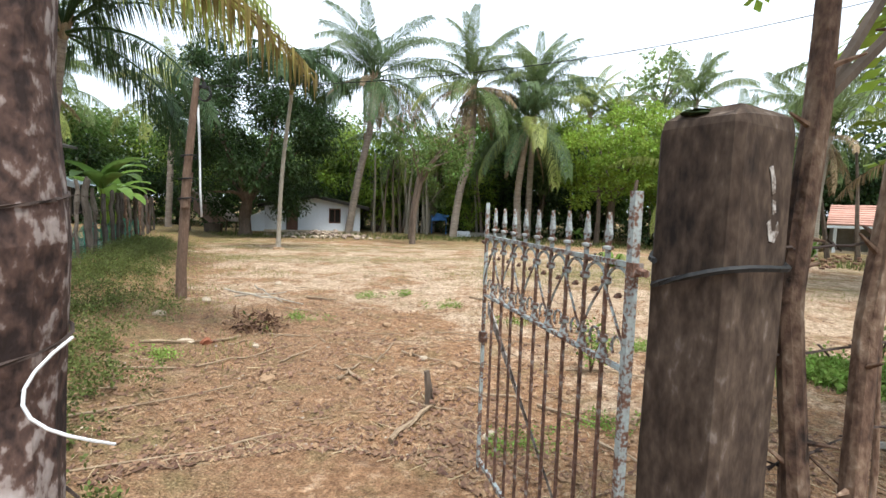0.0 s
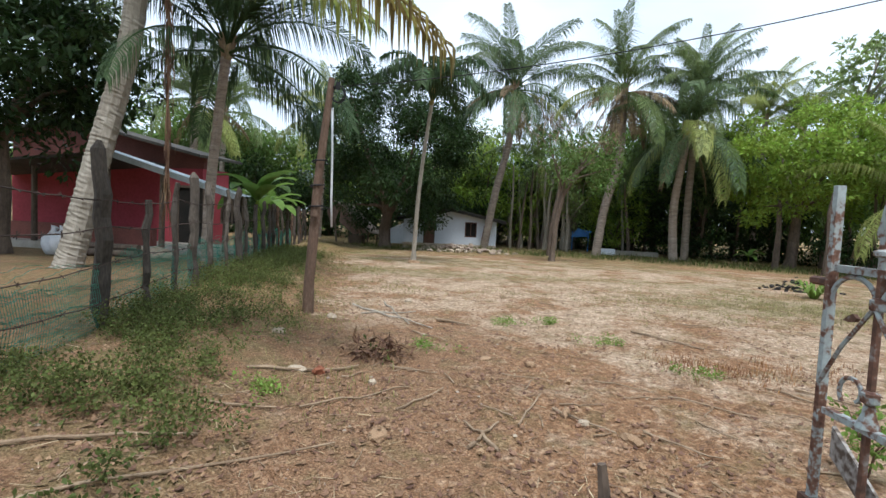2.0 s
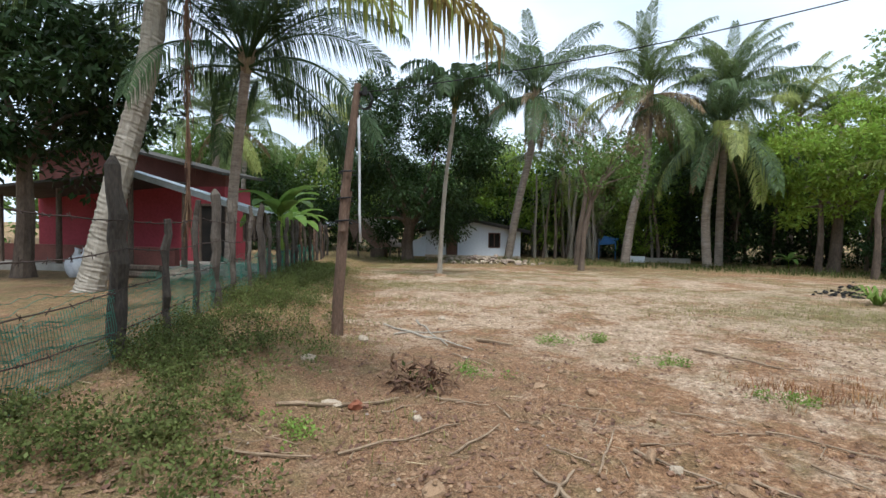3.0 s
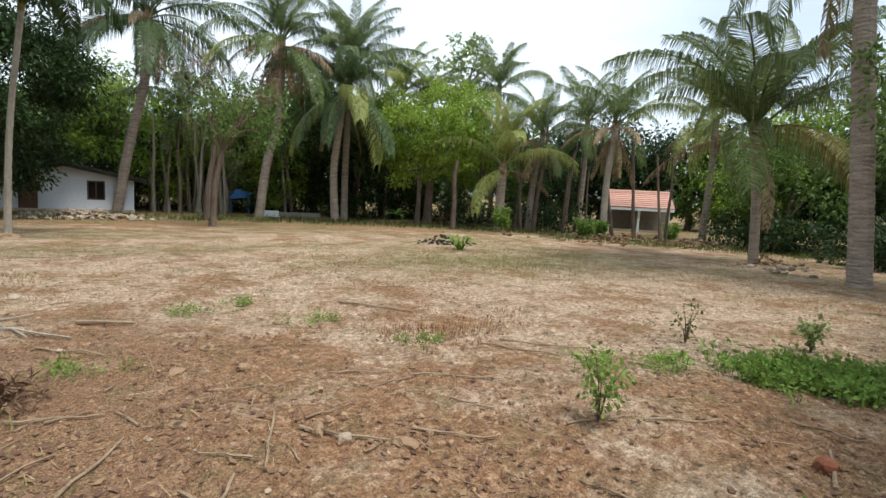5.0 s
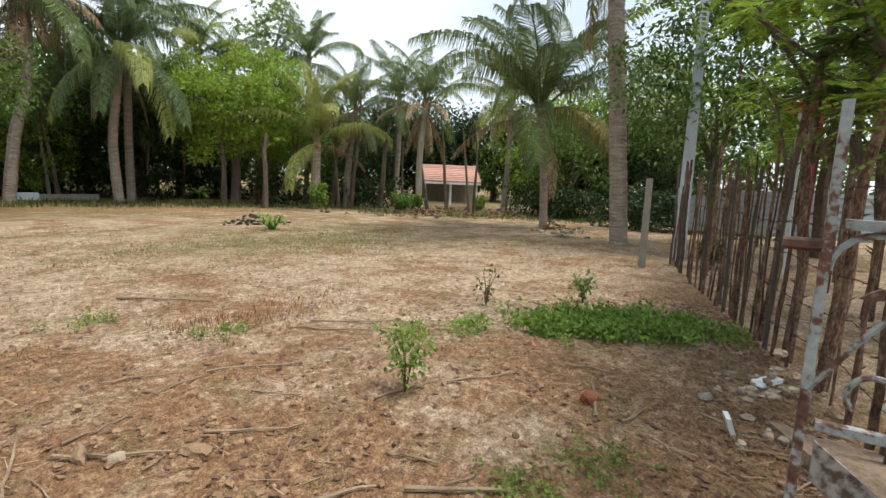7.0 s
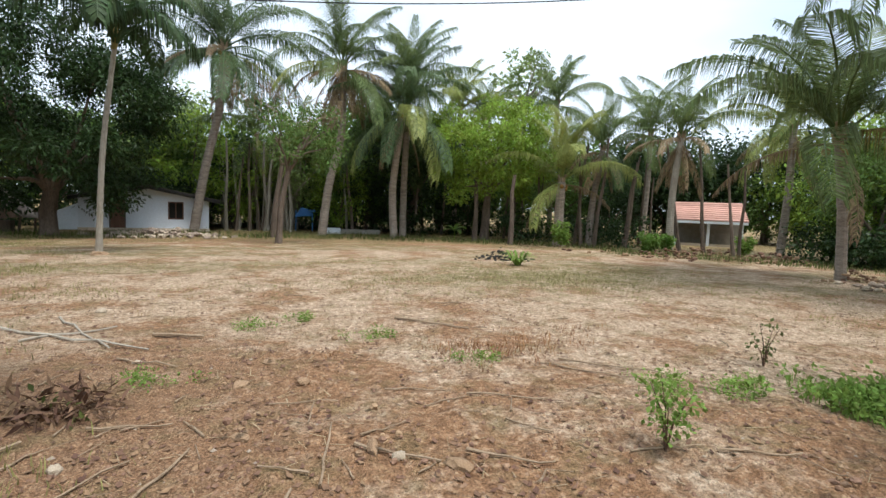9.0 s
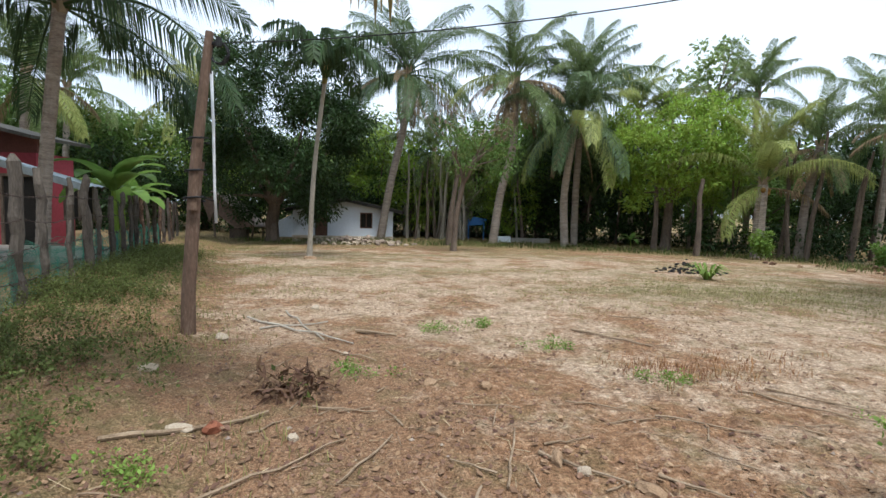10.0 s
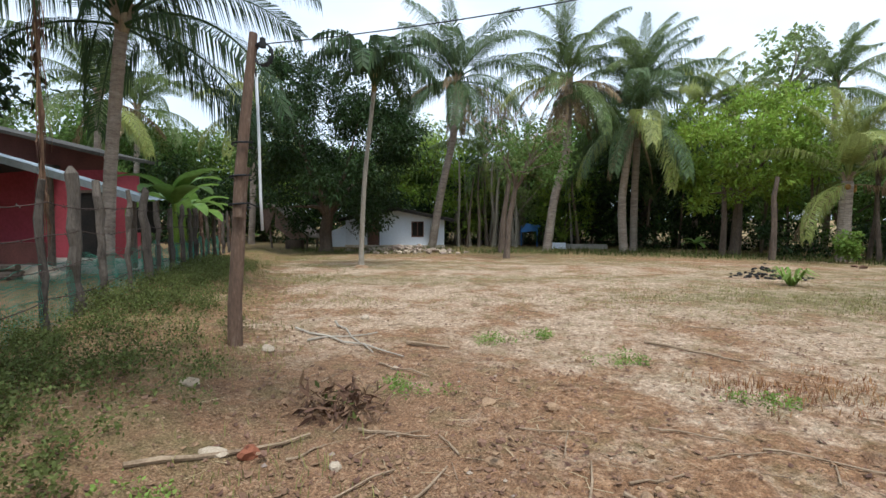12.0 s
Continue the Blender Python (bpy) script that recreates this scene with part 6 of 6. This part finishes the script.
for k, (x, y, sx, sy, sz, m, lab) in enumerate(((-2.45, 5.56, 0.13, 0.07, 0.045, M_STONE, "flat pale stone on the soil"), (-2.25, 5.6, 0.09, 0.08, 0.07, M_HUSK, "dark red-brown husk lump"), (-1.7, 5.54, 0.06, 0.05, 0.04, M_STONE, "small pale stone on the soil"), (-0.33, 6.57, 0.07, 0.06, 0.05, M_CLOD, "dark clod of soil"), (-0.81, 6.65, 0.13, 0.08, 0.035, M_CLOD, "flat dark clod of soil"), (-0.59, 7.21, 0.1, 0.06, 0.03, M_CLOD, "flat dark clod of soil"), (0.13, 5.2, 0.06, 0.05, 0.05, M_STONE, "pale stone on the soil"), (0.0, 5.32, 0.13, 0.05, 0.06, M_CLOD, "dark root lump on the soil"), (-0.78, 5.7, 0.09, 0.06, 0.03, M_CLOD, "flat dark clod of soil"), (-3.2, 6.5, 0.1, 0.07, 0.08, M_STONE, "pale stone at the edge of the weeds"), (-1.29, 4.54, 0.14, 0.09, 0.05, M_CLOD, "dark hump of dug soil"), (-1.72, 7.49, 0.06, 0.05, 0.04, M_STONE, "small ochre stone on the soil"), (2.62, 3.83, 0.09, 0.08, 0.08, M_HUSK, "red-brown coconut husk on the soil"), (3.7, 3.1, 0.12, 0.07, 0.045, M_CONC, "broken lump of old concrete"), (3.35, 3.3, 0.08, 0.06, 0.05, M_CONC, "rough grey concrete lump"), (0.57, 3.45, 0.09, 0.05, 0.04, M_STONE, "pale stone on the soil"), (0.1, 7.9, 0.05, 0.05, 0.05, M_CLOD, "round dark clod of soil"), (-3.2, 7.9, 0.11, 0.08, 0.07, M_STONE, "pale stone by the pole"), (-2.6, 9.8, 0.1, 0.08, 0.06, M_STONE, "pale stone on the soil"), (0.45, 5.0, 0.12, 0.08, 0.05, M_CLOD, "dark dug soil hump"))):
    s = Shape().blob((0, 0, 0.35), 1.0, 300 + k, 0.18, 1.0)
    solid("stone" if m in (M_STONE, M_CONC) else "clod", s, m, lab, "stone" if m in (M_STONE, M_CONC) else "clod", Matrix.LocRotScale((x, y, ground_z(x, y)), Euler((0, 0, k * 1.1)), (sx * 0.75, sy * 0.75, sz * 0.75)), smooth=False)


def stick(x0, y0, x1, y1, r, seed, lift0=0.01, lift1=0.01, label="dry grey stick lying on the soil", material=None):
    rng = random.Random(seed)
    cx, cy = (x0 + x1) / 2, (y0 + y1) / 2
    pts, n = [], 6
    L = math.hypot(x1 - x0, y1 - y0)
    for i in range(n + 1):
        u = i / n
        x, y = x0 + (x1 - x0) * u, y0 + (y1 - y0) * u
        b = rng.uniform(-0.012, 0.012) * L * (0 < i < n)
        pts.append((x + b - cx, y + b - cy, ground_z(x, y) + r * 0.7 + lift0 + (lift1 - lift0) * u - ground_z(cx, cy)))
    s = Shape().tube(pts, [r * 0.72 * (1.1 - 0.5 * i / n) for i in range(n + 1)], 6, rough=0.2, seed=seed)
    return solid("stick", s, material or M_STICK, label, "stick", Matrix.Translation((cx, cy, ground_z(cx, cy))), "sticks on the soil")


for k, q in enumerate(((-3.3, 8.95, -1.7, 7.85, 0.02), (-2.98, 8.5, -2.2, 8.85, 0.018), (-2.95, 9.5, -2.05, 7.95, 0.018), (-1.75, 8.35, -1.25, 8.25, 0.03), (-1.9, 7.6, -1.35, 7.2, 0.014), (1.0, 8.75, 1.75, 8.0, 0.02), (-2.75, 5.2, -2.0, 5.95, 0.022), (-2.0, 4.75, -1.35, 5.55, 0.014), (-1.7, 6.05, -1.2, 6.0, 0.014), (-1.3, 5.0, -1.05, 5.6, 0.012), (-0.35, 5.0, -0.2, 5.75, 0.012), (-0.1, 5.4, 0.35, 5.05, 0.016), (-0.45, 4.55, -0.75, 4.95, 0.02), (-0.65, 4.5, -0.5, 5.0, 0.018), (-2.75, 2.75, -1.5, 4.3, 0.016), (-2.0, 2.6, -0.9, 3.45, 0.012), (-3.2, 3.3, -2.25, 3.95, 0.018), (-2.55, 4.35, -2.1, 4.6, 0.016), (-0.12, 3.3, 0.2, 3.95, 0.028), (0.55, 5.15, 1.0, 4.85, 0.014), (1.05, 4.0, 1.4, 3.6, 0.02), (0.5, 4.3, 0.95, 4.1, 0.02), (2.1, 4.7, 2.6, 4.5, 0.012), (2.5, 3.55, 2.95, 3.5, 0.012), (2.45, 3.7, 2.9, 3.95, 0.018), (1.3, 3.35, 1.55, 2.95, 0.018), (3.0, 5.7, 3.4, 5.2, 0.012), (1.9, 6.6, 2.6, 6.0, 0.014), (2.4, 2.7, 3.2, 2.35, 0.01), (2.7, 2.95, 3.15, 2.2, 0.009), (0.3, 6.3, 0.8, 6.1, 0.01), (0.9, 6.0, 1.5, 5.75, 0.012), (2.2, 6.7, 3.0, 6.05, 0.012), (-0.6, 6.2, -0.1, 6.15, 0.008), (1.0, 5.5, 1.2, 5.2, 0.012), (1.55, 4.85, 2.05, 4.75, 0.011), (0.0, 4.0, 0.35, 3.85, 0.014), (3.1, 4.3, 3.3, 3.9, 0.012))):
    stick(*q, seed=400 + k, material=M_PALEBARK if k < 3 else None)
solid("peg", Shape().tube([(0, 0, -0.1), (-0.01, 0, 0.14), (-0.03, 0.01, 0.3)], [0.035, 0.032, 0.022], 7, rough=0.1), M_BARK, "short dark peg driven into the soil", "peg", on_ground(0.16, 3.97))
solid("plastic_scrap", Shape().prism([(-0.06, 0), (0.06, 0.01), (0.075, 0.09), (0.02, 0.13), (-0.055, 0.11)], -0.015, 0.015, lambda u, v, q: (u, q + v * 0.35, v)), M_PLASTIC, "crumpled white plastic scrap on the soil", "litter", on_ground(2.9, 3.02, 0.0, 25))
solid("plastic_cup", Shape().prism([(-0.12, 0.03), (0.12, 0.03), (0.14, 0.06), (-0.1, 0.06)], -0.05, 0.05, lambda u, v, q: (u, q, v)), M_PLASTIC, "flat white plastic lid on the rubble", "litter", on_ground(3.85, 3.02, 0.04, -20))
dry_heap = thing("withered_plants", "heap of uprooted withered grey-brown plants", "heap", on_ground(-1.95, 6.35))
part("withered_mass", leaves_mesh("withered_mass", [(-0.1, 0, 0.07), (0.12, 0.05, 0.08), (0.0, -0.1, 0.05), (0.25, -0.02, 0.05), (-0.25, 0.05, 0.05)], [0.16] * 5, 60, 0.13, M_DEADLEAF, 12, 0.2, 0.22), None, dry_heap)
part("leaves", leaves_mesh("leaves", [(0.1, -0.15, 0.05), (-0.05, 0.1, 0.09)], [0.14] * 2, 14, 0.06, M_WEED, 13, 0.2, 0.5), None, dry_heap)


def litter(name, label, count, kind_name, material, seed, region):
    rng = random.Random(seed)
    s = Shape()
    done = 0
    while done < count:
        x, y, keep = region(rng)
        if rng.random() > keep:
            continue
        done += 1
        z = ground_z(x, y)
        a = rng.uniform(0, math.pi)
        d = Vector((math.cos(a), math.sin(a), rng.uniform(-0.12, 0.12)))
        if kind_name == "twig":
            ln, r = rng.uniform(0.04, 0.2), rng.uniform(0.0015, 0.004)
            c = Vector((x, y, z + 0.012))
            s.tube([c - d * ln * 0.5, c + d * ln * 0.5 + Vector((0, 0, 0.004))], [r, r * 0.6], 3, False)
        elif kind_name == "leaf":
            ln = rng.uniform(0.02, 0.07)
            w = Vector((-d.y, d.x, rng.uniform(-0.4, 0.4))) * ln * 0.3
            c = Vector((x, y, z + 0.012))
            s.poly([c - d * ln * 0.5, c + w, c + d * ln * 0.5 + Vector((0, 0, 0.01)), c - w])
        else:
            r = rng.choice((0.005, 0.007, 0.01, 0.017)) * rng.uniform(0.7, 1.2)
            c = Vector((x, y, z + r * 0.2))
            b = len(s.v)
            s.v += [c + Vector((r * rng.uniform(0.7, 1.3), 0, 0)), c + Vector((0, r * rng.uniform(0.7, 1.3), 0)), c - Vector((r * rng.uniform(0.7, 1.3), 0, 0)), c - Vector((0, r * rng.uniform(0.7, 1.3), 0)), c + Vector((0.2 * r, 0.1 * r, r * 0.8)), c - Vector((0, 0, r))]
            s.f += [(b, b + 1, b + 4), (b + 1, b + 2, b + 4), (b + 2, b + 3, b + 4), (b + 3, b, b + 4)]
    ob = new(name, s.mesh(name, material))
    return tagged(ob, label, "litter", kind="stuff")


def near_field(rng):
    a, d = rng.uniform(-60, 85), 1.2 + 11 * rng.random() ** 1.6
    x, y = -0.6 + d * math.sin(radians(a)), 2.0 + d * math.cos(radians(a))
    keep = 0.0 if x < fence_x(y) or y < palisade_y(x) - 0.1 and x > 0.6 else 0.35 + 0.65 * ease(-0.2, 0.25, noise.noise((x * 0.9, y * 0.9, 21)))
    return x, y, keep


litter("twig_litter", "scattered thin twigs and straw on the soil", 1300, "twig", M_STRAW, 51, near_field)
litter("leaf_litter", "scattered brown leaf scraps on the soil", 5600, "leaf", M_DEADLEAF, 52, near_field)
litter("clod_litter", "scattered crumbs and small clods of soil", 13000, "clod", M_CLOD, 53, near_field)
litter("pebble_litter", "scattered pale pebbles on the soil", 500, "clod", M_STONE, 54, near_field)


def right_edge(rng):
    x = rng.uniform(0.9, 6.5)
    return x, palisade_y(x) + abs(rng.gauss(0.1, 0.7)), 1.0


litter("fence_litter", "twigs and dead leaves gathered along the stake fence", 2600, "leaf", M_DEADLEAF, 55, right_edge)
litter("fence_twigs", "thin dead twigs gathered along the stake fence", 1200, "twig", M_STRAW, 56, right_edge)

for k, (x, y, w, n) in enumerate(((0.05, 5.3, 0.55, 26), (-1.3, 4.55, 0.5, 26), (-0.4, 4.4, 0.5, 22), (0.5, 5.0, 0.5, 20), (1.1, 4.25, 0.5, 20), (1.6, 3.7, 0.6, 26), (-0.8, 6.66, 0.3, 10), (-0.6, 7.2, 0.3, 8), (0.2, 3.9, 0.4, 16), (-2.2, 5.5, 0.4, 12), (2.3, 4.0, 0.6, 20), (-0.78, 5.7, 0.3, 10))):
    rubble_heap(x, y, w * 0.7, n * 2 // 3, M_CLOD, "crumbled dark clods of dug soil", 70 + k, "soil_clods", 0.02)
for k in range(75):
    a, d = rng.uniform(-50, 62), rng.uniform(1.8, 9.0)
    x, y = -0.6 + d * math.sin(radians(a)), 2.2 + d * math.cos(radians(a))
    if x < fence_x(y) + 1.0 or y < palisade_y(x) + 0.3:
        continue
    t, ln = rng.uniform(0, 3.14), rng.uniform(0.08, 0.42)
    stick(x, y, x + ln * math.cos(t), y + ln * math.sin(t), rng.uniform(0.005, 0.013), 500 + k)
